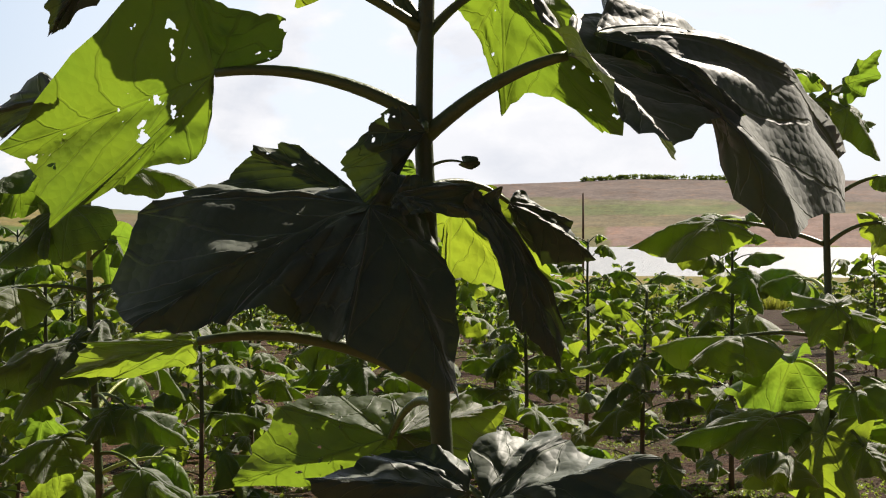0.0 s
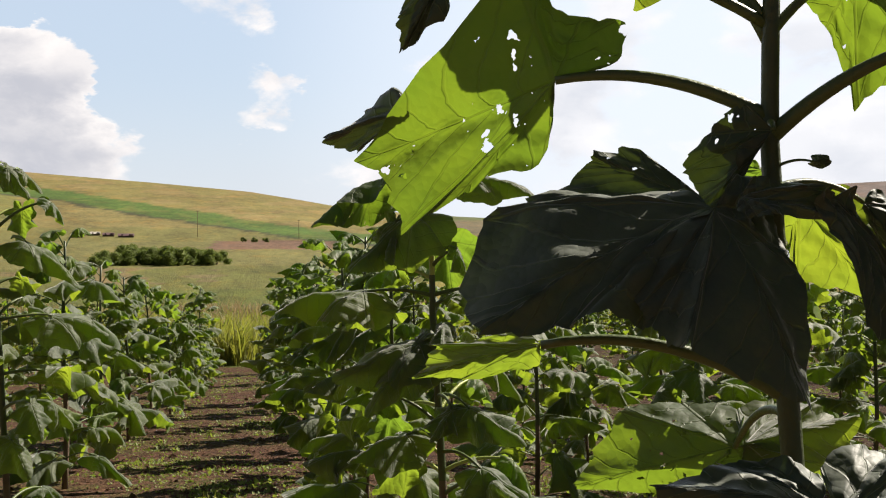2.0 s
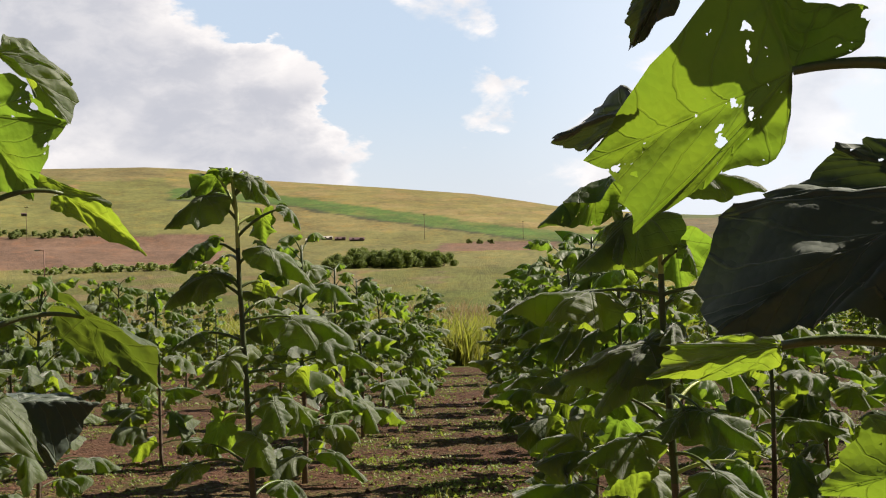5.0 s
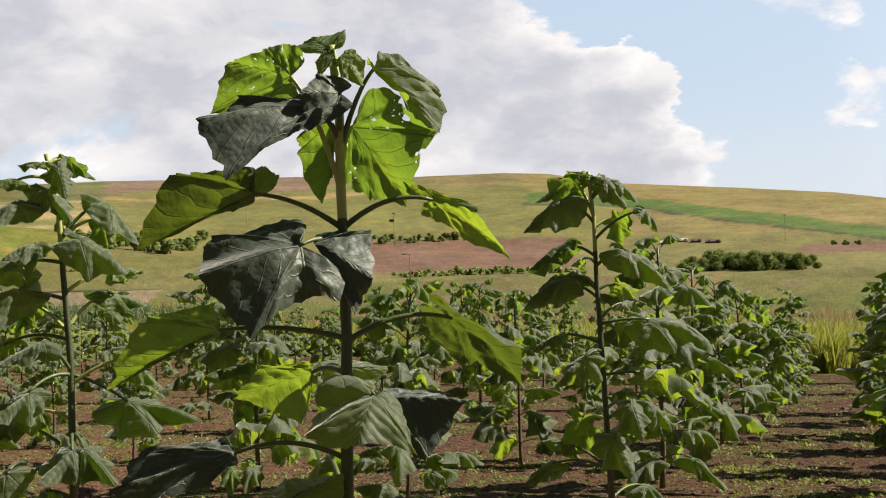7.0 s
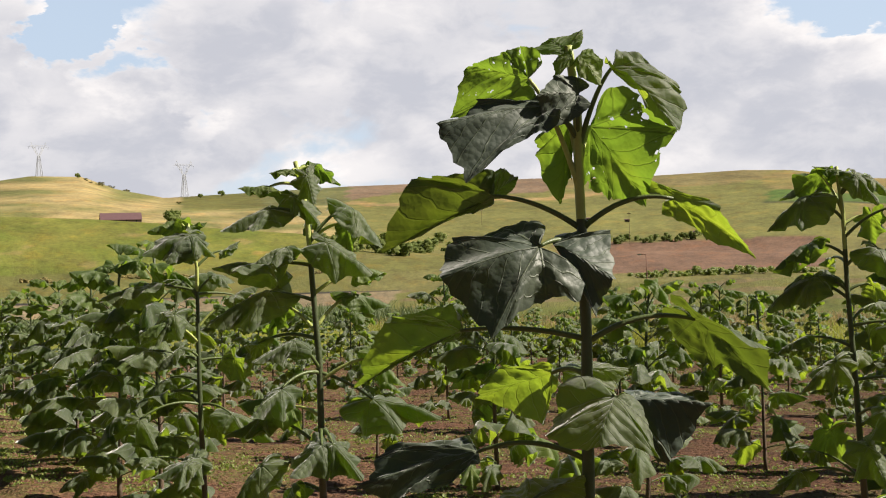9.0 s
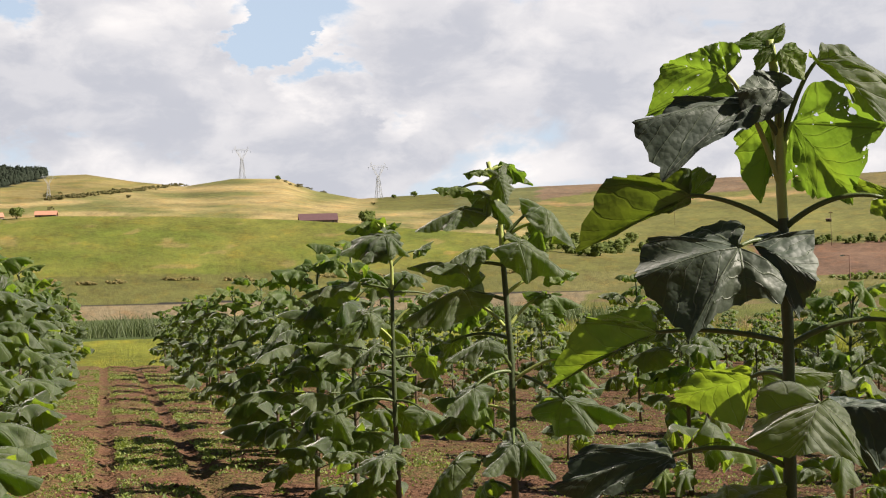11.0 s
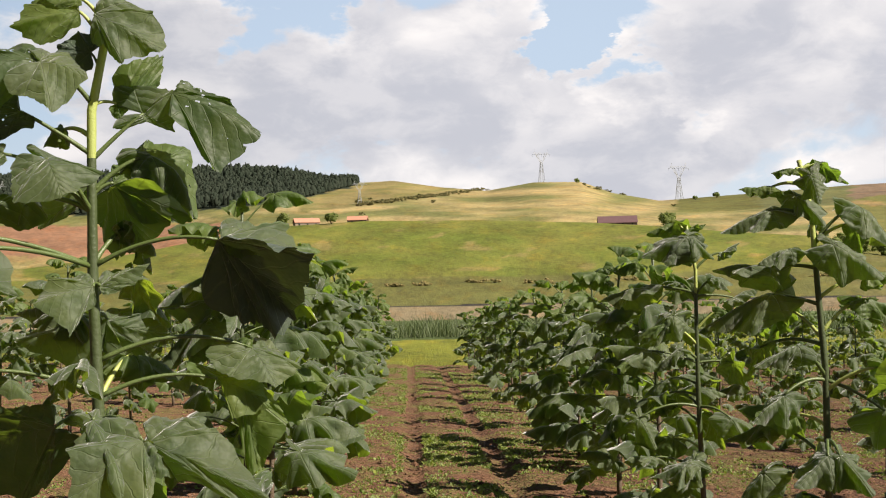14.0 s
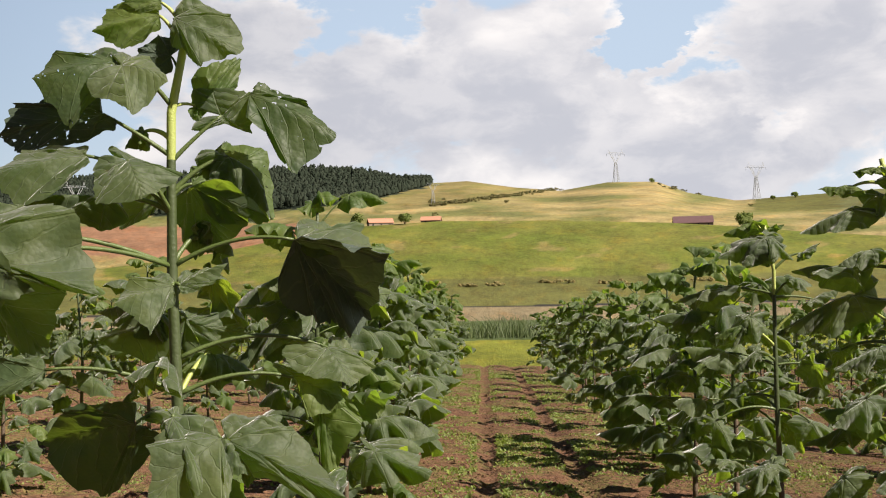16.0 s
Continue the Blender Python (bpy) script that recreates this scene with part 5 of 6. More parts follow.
p.leaf(0.71, (-0.101, -0.150, 0.662), (-0.368, -0.200, 0.567), (-0.2, -0.5, 0.8), kl=0.5, kc=0.7, width=1.0)
p.leaf(0.71, (-0.067, -0.150, 0.678), (-0.174, -0.250, 0.479), (-0.1, -0.8, 0.5), kl=0.5, kc=0.6, width=1.1)
p.fill(674, 12, 0.3, 1.85, 0.26)
TAKEN = [heading(0.3) * 1.88, heading(47.9) * 3.35, heading(95.5) * 4.2, heading(16.9) * 5.4, heading(62.3) * 5.75, heading(37.0) * 7.0, heading(-18.1) * 4.9, heading(67.4) * 8.0]

# ---- the rest of the plantation ----


def sapling(seed, height, fullness=1.0, far=False):
    """A whole young tree at the origin; leaves in crossed pairs that droop from long stalks. far: one crown mesh in place of single leaves."""
    rnd = random.Random(seed)
    ob = tagged(new("sapling", None), "young broad-leaved sapling with drooping heart-shaped leaves in tilled soil", "young tree", "saplings in the field")
    lean = Vector((rnd.uniform(-0.05, 0.05), rnd.uniform(-0.05, 0.05), 0))
    line = [Vector((lean.x * s * s + 0.012 * math.sin(9 * s + seed), lean.y * s * s, height * s)) for s in (i / 12 for i in range(13))]
    vs, fs = tube(line, [0.024 * (1 - 0.62 * i / 12) * (0.7 + 0.15 * height) for i in range(13)], 7)
    shell("stem", vs, fs, [STEM, STEM_OLD], [0 if vs[f[0]].z > 0.4 * height else 1 for f in fs], parent=ob)
    z, turn, n = 0.13 * height, rnd.uniform(0, 3), 0
    crown = [[], [], [], []]
    while z < height * 0.985:
        s = z / height
        size = height * (0.185 - 0.085 * s ** 2.2) * rnd.uniform(0.7, 1.3) * (0.8 if s < 0.2 else 1)
        for half in (0, 1, 2, 3) if s < 0.7 else (0, 1):
            if rnd.random() > 0.93 * fullness or (half > 1 and rnd.random() < 0.55):
                continue
            a = turn + half * math.pi + rnd.uniform(-0.35, 0.35) + (0.9 if half > 1 else 0)
            out = Vector((math.cos(a), math.sin(a), 0))
            root = line[min(12, int(s * 12))].lerp(line[min(12, int(s * 12) + 1)], s * 12 % 1)
            reach = height * rnd.uniform(0.11, 0.215) * (1.15 - 0.75 * s)
            rise = reach * (0.12 + 0.9 * s * s) * rnd.uniform(0.3, 1.4)
            start = root + out * reach + Vector((0, 0, rise))
            mid = root.lerp(start, 0.55) + Vector((0, 0, reach * 0.2))
            pv, pf = tube(bezier(root, mid, start, 6), [0.0062 - 0.0005 * i for i in range(6)], 5)
            slope = rnd.uniform(-1.05, 0.1) + 0.2 * (s > 0.85)
            twist = rnd.uniform(-0.8, 0.8)
            side = out.cross(Vector((0, 0, 1)))
            d = (out * math.cos(slope) + Vector((0, 0, math.sin(slope))) + side * rnd.uniform(-0.4, 0.4)).normalized()
            up = Vector((0, 0, 1)) * math.cos(slope) - out * math.sin(slope) + side * twist
            kl = rnd.uniform(0.4, 1.7)
            bv, bf, flat = blade(*((6, 24) if far else (11, 40)), seed * 100 + n, kl, rnd.uniform(-0.2, 1.3), rnd.uniform(0.6, 0.95), rnd.uniform(0.3, 1.3), rnd.uniform(1.0, 2.2), rnd.uniform(0.25, 0.6))
            bv = spread(bv, start, start + d * size, up, kl)
            k = len(pv)
            vs, fs = pv + bv, pf + [tuple(i + k for i in f) for f in bf]
            sl, fl = [0] * len(pf) + [2 if s > 0.82 or rnd.random() < 0.16 else 1] * len(bf), [(0.0, 0.0, 0.0)] * k + flat
            if far:
                k = len(crown[0])
                crown[0] += vs
                crown[1] += [tuple(i + k for i in f) for f in fs]
                crown[2] += sl
                crown[3] += fl
            else:
                shell("leaf", vs, fs, [PETIOLE, LEAF, LEAF_YOUNG], sl, fl, ob)
            n += 1
        turn += math.pi / 2 + rnd.uniform(-0.25, 0.25)
        z += height * (0.095 - 0.058 * s) * rnd.uniform(0.85, 1.1)
    if far:
        shell("crown", crown[0], crown[1], [PETIOLE, LEAF, LEAF_YOUNG], crown[2], crown[3], ob)
    return ob


def at_grid(along, across):
    return ALONG * along + ACROSS * across


def standing(p, turn):
    return Matrix.Translation((p.x, p.y, field_z(p.x, p.y) - 0.02)) @ Matrix.Rotation(turn, 4, "Z")


rnd = random.Random(5)
FAR_KINDS = [sapling(111, 2.1, 1, True), sapling(123, 1.9, 1, True), sapling(137, 1.75, 1, True), sapling(141, 2.0, 0.9, True)]
KINDS = [sapling(11, 2.2), sapling(23, 2.0), sapling(37, 1.8), sapling(41, 2.1, 0.85), sapling(53, 1.6), sapling(67, 1.9)]
# (kind, az, distance, scale, turn): the saplings that stand close behind the nearest ones
PLACED = [(1, 71.3, 10.3, 1.0, 1.4), (3, 72.4, 12.4, 0.95, 2.4), (0, 73.7, 14.6, 0.9, 3.4), (1, 74.9, 17.1, 0.95, 4.4),
          (2, 34.0, 10.7, 1.2, 0.2), (5, 31.1, 14.2, 1.02, 1.0), (1, 29.2, 17.6, 0.86, 2.0), (0, 28.2, 21.0, 0.66, 3.0), (3, 27.5, 24.5, 0.56, 4.0),
          (0, 19.9, 9.0, 0.95, 0.5), (1, 21.8, 12.4, 1.0, 1.5), (3, 22.9, 15.8, 1.0, 2.5), (5, 23.6, 19.2, 1.05, 3.5), (3, -7.0, 10.9, 0.98, 0.7), (4, -11.8, 13.9, 1.0, 2.7),
          (1, -4.0, 9.0, 0.9, 0.3), (2, -9.6, 8.3, 0.9, 1.3), (5, 4.2, 8.6, 0.95, 2.3), (4, 9.3, 9.3, 1.0, 3.3), (0, -13.8, 9.4, 0.95, 4.3), (3, 11.6, 8.0, 0.85, 5.3),
          (3, 32.4, 12.4, 0.96, 1.7), (1, 30.1, 15.9, 0.9, 2.9), (5, 28.7, 19.3, 0.8, 4.1), (0, 27.8, 22.7, 0.58, 5.2),
          (3, 18.7, 7.2, 0.9, 1.1), (0, 21.0, 10.7, 0.95, 2.6), (5, 22.4, 14.1, 1.0, 3.9), (1, 23.3, 17.5, 1.0, 0.4),
          (5, 88.0, 8.9, 1.0, 1.6), (0, 86.2, 11.6, 1.0, 3.7), (3, 85.1, 14.5, 0.98, 4.8), (1, 84.3, 18.0, 1.0, 0.2), (0, 69.5, 9.1, 0.95, 2.1), (5, 73.1, 13.4, 0.95, 0.7),
          (0, 89.3, 7.5, 1.02, 0.9), (3, 86.9, 10.3, 1.0, 2.2), (1, 85.6, 13.0, 1.05, 3.0), (0, 84.7, 16.0, 0.98, 5.0)]

for kind, az, dist, size, turn in PLACED:
    p = heading(az) * dist
    copy_thing(KINDS[kind], standing(p, turn)).scale = (size, size, size)
used = [heading(q[1]) * q[2] for q in PLACED] + TAKEN
for j in range(-4, 22):
    across = 1.85 + 3.0 * j
    for k in range(-6, 18):
        along = 0.3 + 2.4 * k - 0.3 * max(0, j) + rnd.uniform(-0.25, 0.25)
        p = at_grid(along, across + rnd.uniform(-0.15, 0.15))
        az, d = math.degrees(math.atan2(-p.x, p.y)), p.length
        keep = rnd.random()
        kind, turn, size = rnd.randrange(6), rnd.uniform(0, 6.28), rnd.uniform(0.72, 1.08)
        if d < 2.6 or d > curve(EDGE, az) - 1.5 or d > 62 or not -32 < az < 112 or keep < 0.05 or any((p - q).length < 1.25 for q in used):
            continue
        copy_thing(KINDS[kind] if d < 19 else FAR_KINDS[kind % 4], standing(p, turn)).scale = (size, size, size)
for i, ob in enumerate(KINDS + FAR_KINDS):      # the patterns stand in the rows as well
    p = at_grid(-6.5 - 2.4 * (i % 5), -1.15 - 3 * (i // 5))
    ob.matrix_world = standing(p, i)

# ---- low growth on and round the field ----


def stuff(name, verts, faces, mat, label, category):
    ob = joined(name, verts, faces, mat)
    tagged(ob, label, category, kind="stuff")
    return ob


def blades(seed, places, low, high, width, name, mat, label, category, per=1, lean=0.35, wave=0.3):
    """Upright blades of grass or reed, one tapering strip each."""
    rnd = random.Random(seed)
    vs, fs = [], []
    for x, y, z in places:
        for _ in range(per):
            a = rnd.uniform(0, 6.28)
            h, ww = rnd.uniform(low, high) * (0.85 + 0.55 * noise.noise(Vector((x, y, 0)) * wave)), width * rnd.uniform(0.6, 1.3)
            cx, cy = x + rnd.gauss(0, 0.05), y + rnd.gauss(0, 0.05)
            dx, dy = math.cos(a) * ww, math.sin(a) * ww
            bx, by = rnd.gauss(0, lean) * h, rnd.gauss(0, lean) * h
            k = len(vs)
            vs += [(cx - dx, cy - dy, z), (cx + dx, cy + dy, z), (cx + bx * 0.35 + dx * 0.8, cy + by * 0.35 + dy * 0.8, z + h * 0.6), (cx + bx * 0.35 - dx * 0.8, cy + by * 0.35 - dy * 0.8, z + h * 0.6), (cx + bx, cy + by, z + h)]
            fs += [(k, k + 1, k + 2, k + 3), (k + 3, k + 2, k + 4)]
    return stuff(name, vs, fs, mat, label, category)


rnd = random.Random(8)
spots = []
while len(spots) < 21000:
    az = rnd.uniform(-24, 60)
    e = curve(EDGE, az)
    d = e + 0.3 + 26 * rnd.random() ** 2.2
    p = heading(az) * d
    if noise.noise(p * 0.25) > -0.28:
        spots.append((p.x, p.y, land_z(az, d) - 0.03))
blades(2, spots, 0.4, 1.6, 0.024, "tall_grass", GRASS, "tall unmown meadow grass along the edge of the field", "grass", 3)
spots = []
while len(spots) < 9000:
    az = rnd.uniform(14, 60)
    d = curve(EDGE, az) + 9 + 60 * rnd.random() ** 1.3
    p = heading(az) * d
    if noise.noise(p * Vector((0.06, 0.2, 0)).length + Vector((5, 2, 0))) > 0.02:
        spots.append((p.x, p.y, land_z(az, d) - 0.03))
blades(4, spots, 0.5, 1.1, 0.022, "dry_grass", DRY_GRASS, "patches of tall brown dry grass in the meadow", "grass", 3)
spots = []
while len(spots) < 5200:
    az = rnd.uniform(52, 104)
    d = 118 + 26 * rnd.random()
    p = heading(az) * d
    if noise.noise(p * 0.08) > -0.35:
        spots.append((p.x, p.y, land_z(az, d) - 0.05))
blades(3, spots, 0.7, 2.4, 0.04, "reeds", REED, "dense belt of green reeds beyond the field", "reeds", 3, 0.35, 0.22)

# small weeds and clods on the soil
vs, fs = [], []
n_w = 0
while n_w < 160000:
    az, d = rnd.uniform(-24, 106), 4.6 + 33 * rnd.random() ** 1.9
    p = heading(az) * d
    if n_w % 6 == 0:                                              # the alley between two rows
        p = ALONG * (5.2 + 30 * rnd.random() ** 1.6) + ACROSS * rnd.uniform(-1.3, 2.0)
        az, d = ROW_AZ - math.degrees(math.atan2(p.dot(ACROSS), p.dot(ALONG))), p.length
    rut = p.dot(ACROSS)
    if min(abs(rut + 0.05), abs(rut - 0.86)) < 0.12 or d > curve(EDGE, az) or noise.noise(p * 0.55 + Vector((3, 0, 0))) + 0.6 * noise.noise(p * 2.3) < rnd.uniform(-0.3, 0.45):
        continue
    n_w += 1
    z = field_z(p.x, p.y)
    r = rnd.uniform(0.015, 0.042) * (1.8 if rnd.random() < 0.05 else 1)
    for i in range(rnd.randint(3, 6)):
        a, up = rnd.uniform(0, 6.28), rnd.uniform(0.15, 1.3)
        o = Vector((math.cos(a) * math.cos(up), math.sin(a) * math.cos(up), math.sin(up)))
        s = Vector((-math.sin(a), math.cos(a), 0)) * 0.28
        b = Vector((p.x + rnd.gauss(0, r * 0.5), p.y + rnd.gauss(0, r * 0.5), z - 0.012))
        k = len(vs)
        vs += [tuple(b), tuple(b + (o * 0.55 + s) * r), tuple(b + o * r * 1.1 - Vector((0, 0, 0.2 * r))), tuple(b + (o * 0.55 - s) * r)]
        fs.append((k, k + 1, k + 2, k + 3))
stuff("weeds", vs, fs, WEED, "small green weeds scattered over the tilled soil", "weeds")
vs, fs = [], []
for _ in range(16000):
    az, d = rnd.uniform(-24, 106), 5 + 22 * rnd.random() ** 1.4
    p = heading(az) * d
    r = rnd.uniform(0.008, 0.03) * (2 if rnd.random() < 0.05 else 1)
    z = field_z(p.x, p.y) + rnd.uniform(-0.01, 0.012)
    k = len(vs)
    for v in ((1, 0, 0), (0, 1, 0), (-1, 0, 0), (0, -1, 0), (0, 0, 1)):
        vs.append((p.x + r * (v[0] + rnd.uniform(-0.4, 0.4)), p.y + r * (v[1] + rnd.uniform(-0.4, 0.4)), z + r * 0.7 * (v[2] + rnd.uniform(-0.3, 0.3))))
    fs += [(k, k + 1, k + 4), (k + 1, k + 2, k + 4), (k + 2, k + 3, k + 4), (k + 3, k, k + 4)]
stuff("clods", vs, fs, SOIL, "loose crumbs and clods of brown soil", "soil")
# grass tufts in the alley
spots = []
for az, d in ((28.2, 8.6), (27.7, 8.9), (20.6, 9.5), (13, 9), (84, 7.2), (79, 6.9), (60, 6.0)):
    p = heading(az) * d
    spots += [(p.x + rnd.gauss(0, 0.06), p.y + rnd.gauss(0, 0.06), field_z(p.x, p.y) - 0.01) for _ in range(14)]
blades(5, spots, 0.08, 0.26, 0.006, "grass_tufts", GRASS, "loose tufts of grass on the tilled soil", "grass", 2, 0.6)


# ---- shrubs and woods ----


def foliage(rnd, lumps, count, size):
    """Leaf-sized rhombs strewn through lumps (centre, radii)."""
    vs, fs = [], []
    for _ in range(count):
        c, rad = rnd.choice(lumps)
        v = Vector((rnd.gauss(0, 1), rnd.gauss(0, 1), rnd.gauss(0, 1))).normalized() * rnd.uniform(0.65, 1.05)
        q = c + Vector((v.x * rad.x, v.y * rad.y, v.z * rad.z))
        if q.z < 0:
            q.z = -q.z * 0.3
        a = Vector((rnd.gauss(0, 1), rnd.gauss(0, 1), rnd.gauss(0, 0.6))).normalized()
        b = a.cross(v + Vector((rnd.gauss(0, 0.5), rnd.gauss(0, 0.5), rnd.gauss(0, 0.5)))).normalized()
        s = size * rnd.uniform(0.6, 1.4)
        k = len(vs)
        vs += [tuple(q - a * s), tuple(q + b * s * 0.55), tuple(q + a * s), tuple(q - b * s * 0.55)]
        fs.append((k, k + 1, k + 2, k + 3))
    return vs, fs


def reach_of(az, el, lo=45.0, hi=1900.0):
    """The distance at which the ground shows at that height in the view."""
    d = lo
    while d < hi and elev(az, d) < el:
        d *= 1.01
    return d


def shrub(seed, az, d, width, height, count=700, name="bush", label="dense dark green bush on open grassland", mat=BUSH, trunk=0.0):
    rnd = random.Random(seed)
    p = heading(az) * d
    ob = tagged(new(name, None), label, "bush" if name == "bush" else "tree", "bushes on the land" if name == "bush" else "")
    ob.location = (p.x, p.y, land_z(az, d) - 0.1)
    lumps = []
    for _ in range(9):
        r = height * rnd.uniform(0.22, 0.36)
        lumps.append((Vector((rnd.uniform(-0.38, 0.38) * width, rnd.uniform(-0.38, 0.38) * width, trunk + rnd.uniform(0.12 if trunk == 0 else 0.25, 0.72) * (height - trunk))), Vector((max(r * 1.2, width * 0.17), max(r * 1.2, width * 0.17), r))))
    vs, fs = foliage(rnd, lumps, count, height * (0.034 if count > 600 else 0.075))
    for c, r in lumps:                          # dense inner twigs and leaves
        k = len(vs)
        for ring, q in ((-0.6, 0.7), (0.0, 0.9), (0.6, 0.65)):
            for j in range(7):
                a = 6.2832 * j / 7 + ring
                f = rnd.uniform(0.7, 1.05) * 0.85 * q
                vs.append((c.x + r.x * f * math.cos(a), c.y + r.y * f * math.sin(a), max(0.0, c.z + r.z * ring * rnd.uniform(0.8, 1.15))))
        vs.append((c.x, c.y, c.z + r.z * 0.85))
        for ring in (0, 1):
            fs += [(k + ring * 7 + j, k + ring * 7 + (j + 1) % 7, k + ring * 7 + 7 + (j + 1) % 7, k + ring * 7 + 7 + j) for j in range(7)]
        fs += [(k + 14 + j, k + 14 + (j + 1) % 7, k + 21) for j in range(7)]
    joined("crown", vs, fs, mat, parent=ob)
    limbs_v, limbs_f = [], []
    for c, _ in lumps[:5]:
        tv, tf = tube([Vector((0, 0, 0)), Vector((c.x * 0.3, c.y * 0.3, max(trunk, 0.3 * c.z))), c], [height * 0.03, height * 0.02, height * 0.006], 5)
        k = len(limbs_v)
        limbs_v += [tuple(v) for v in tv]
        limbs_f += [tuple(i + k for i in f) for f in tf]
    joined("trunk", limbs_v, limbs_f, STEM_OLD, parent=ob)


rnd = random.Random(12)
for i in range(13):                                          # thicket in the meadow
    az = 26.9 + 5.3 * i / 12 + rnd.uniform(-0.15, 0.15)
    d = reach_of(az, -0.82) * rnd.uniform(0.98, 1.02)
    h = d * math.tan(radians(0.95)) * rnd.uniform(0.8, 1.1) * (0.75 if i in (0, 12) else 1)
    shrub(100 + i, az, d, d * 0.022, h, 4600)
for i in range(3):
    shrub(120 + i, 24.6 + 0.55 * i, reach_of(25, 0.25), 5, 3.2, 350)
for i in range(14):                                          # hedge above the ploughed field
    az = 43.3 + 6.2 * i / 13
    shrub(140 + i, az, reach_of(az, 1.02 + 0.08 * math.sin(i * 2.2)), 9, 6.0 * rnd.uniform(0.7, 1.2), 900)
for i in range(22):
    az = 51.5 + 9.5 * i / 21
    shrub(400 + i, az + rnd.uniform(-0.2, 0.2), reach_of(az, 0.75 + 0.6 * rnd.random()), 11, 8.5 * rnd.uniform(0.6, 1.2), 900)
for i in range(16):                                          # bright shrubs along the ditch
    az = 38.0 + 8.0 * i / 15 + rnd.uniform(-0.15, 0.15)
    shrub(180 + i, az, reach_of(az, -0.72 + 0.06 * rnd.random()), 5, 2.3 * rnd.uniform(0.5, 1.2), 400, mat=WEED, label="bright green shrub along the ditch below the ploughed field")
for i in range(9):                                           # foot of the green hill
    az, e = 61 + 26 * i / 8 + rnd.uniform(-0.6, 0.6), rnd.uniform(0.0, 0.15)
    for k in range(rnd.randint(3, 6)):
        q = az + rnd.uniform(-0.9, 0.9)
        shrub(200 + 10 * i + k, q, reach_of(q, e + rnd.uniform(-0.04, 0.04)), 4.5, rnd.uniform(1.0, 1.7), 420, mat=SCRUB, label="low brownish scrub at the foot of the green hill")
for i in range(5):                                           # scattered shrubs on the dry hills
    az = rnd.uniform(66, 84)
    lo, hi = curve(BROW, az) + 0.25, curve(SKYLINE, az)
    shrub(230 + i, az, reach_of(az, lo + (hi - lo) * rnd.random(), 600), 6, rnd.uniform(2.5, 4.5), 160, mat=HAZED_HILL_BUSH)
for az, el, h in ((68.3, 2.62, 9), (86.9, 3.1, 8), (84.6, 3.2, 7), (72.6, 4.85, 8), (66.0, 3.9, 9), (64.5, 4.0, 8), (67.0, 3.85, 7)):
    shrub(int(az * 7), az, reach_of(az, el, 400), h * 0.9, h, 420, "tree", "round leafy tree standing alone on the hillside", BUSH, h * 0.2)

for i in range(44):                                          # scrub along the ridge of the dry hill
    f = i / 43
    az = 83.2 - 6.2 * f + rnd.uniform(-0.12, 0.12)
    shrub(300 + i, az, reach_of(az, 4.06 + 0.62 * f + rnd.uniform(-0.05, 0.05), 760), 13 * rnd.uniform(0.7, 1.3), rnd.uniform(2.6, 5.5), 150, mat=HAZED_HILL_BUSH, label="dark low scrub along the ridge of the dry hill")
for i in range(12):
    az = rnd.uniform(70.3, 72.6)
    shrub(360 + i, az, reach_of(az, 4.3 + 0.22 * (az - 70.3) + rnd.uniform(-0.1, 0.05), 760), 8, rnd.uniform(2.5, 4.5), 130, mat=HAZED_HILL_BUSH)

# pine wood on the far hill
rnd = random.Random(31)
vs, fs = [], []
made = 0
while made < 6000:
    az = rnd.uniform(83.3, 106)
    lo = curve([(83.2, 5.1), (85.7, 4.5), (88.4, 4.15), (93.8, 3.8), (106, 3.7)], az)
    hi = curve(SKYLINE, az)
    if hi - lo < 0.05:
        continue
    d = reach_of(az, lo + (hi - lo) * rnd.random() * 1.02, 700)
    p = heading(az) * d
    made += 1
    h, r = rnd.uniform(7, 14) * (1 + 0.35 * noise.noise(p * 0.02)), rnd.uniform(2.8, 5.4)
    z = land_z(az, d)
    k = len(vs)
    for lv, rr in ((0.15, 0.8), (0.5, 0.8), (0.8, 0.5)):
        for i in range(6):
            a = 6.2832 * i / 6 + rnd.uniform(-0.3, 0.3)
            q = r * rr * rnd.uniform(0.7, 1.25)
            vs.append((p.x + q * math.cos(a), p.y + q * math.sin(a), z + h * (lv + rnd.uniform(-0.07, 0.07))))
    vs.append((p.x, p.y, z + h))
    for lv in range(2):
        for i in range(6):
            fs.append((k + lv * 6 + i, k + lv * 6 + (i + 1) % 6, k + lv * 6 + 6 + (i + 1) % 6, k + lv * 6 + 6 + i))
    fs += [(k + 12 + i, k + 12 + (i + 1) % 6, k + 18) for i in range(6)]
    v, f = foliage(rnd, [(Vector((p.x, p.y, z + h * 0.45)), Vector((r * 1.15, r * 1.15, h * 0.4))), (Vector((p.x, p.y, z + h * 0.75)), Vector((r * 0.75, r * 0.75, h * 0.3)))], 12, 1.3)
    k = len(vs)
    vs += v
    fs += [tuple(q + k for q in c) for c in f]
wood = stuff("pine_wood", vs, fs, PINE, "dark pine wood covering the far hill", "woods")
wood.data.polygons.foreach_set("use_smooth", [True] * len(fs))
vs, fs = [], []
for i in range(60):                                          # row of trees along the crest beyond the lake
    az = rnd.uniform(-14, -6.8)
    p = heading(az) * 1880
    v, f = foliage(rnd, [(Vector((p.x, p.y, land_z(az, 1880) + 3)), Vector((6, 6, 4)))], 14, 3.0)
    k = len(vs)
    vs += v
    fs += [tuple(i2 + k for i2 in q) for q in f]
stuff("crest_trees", vs, fs, BUSH, "thin line of trees along the far crest", "woods")


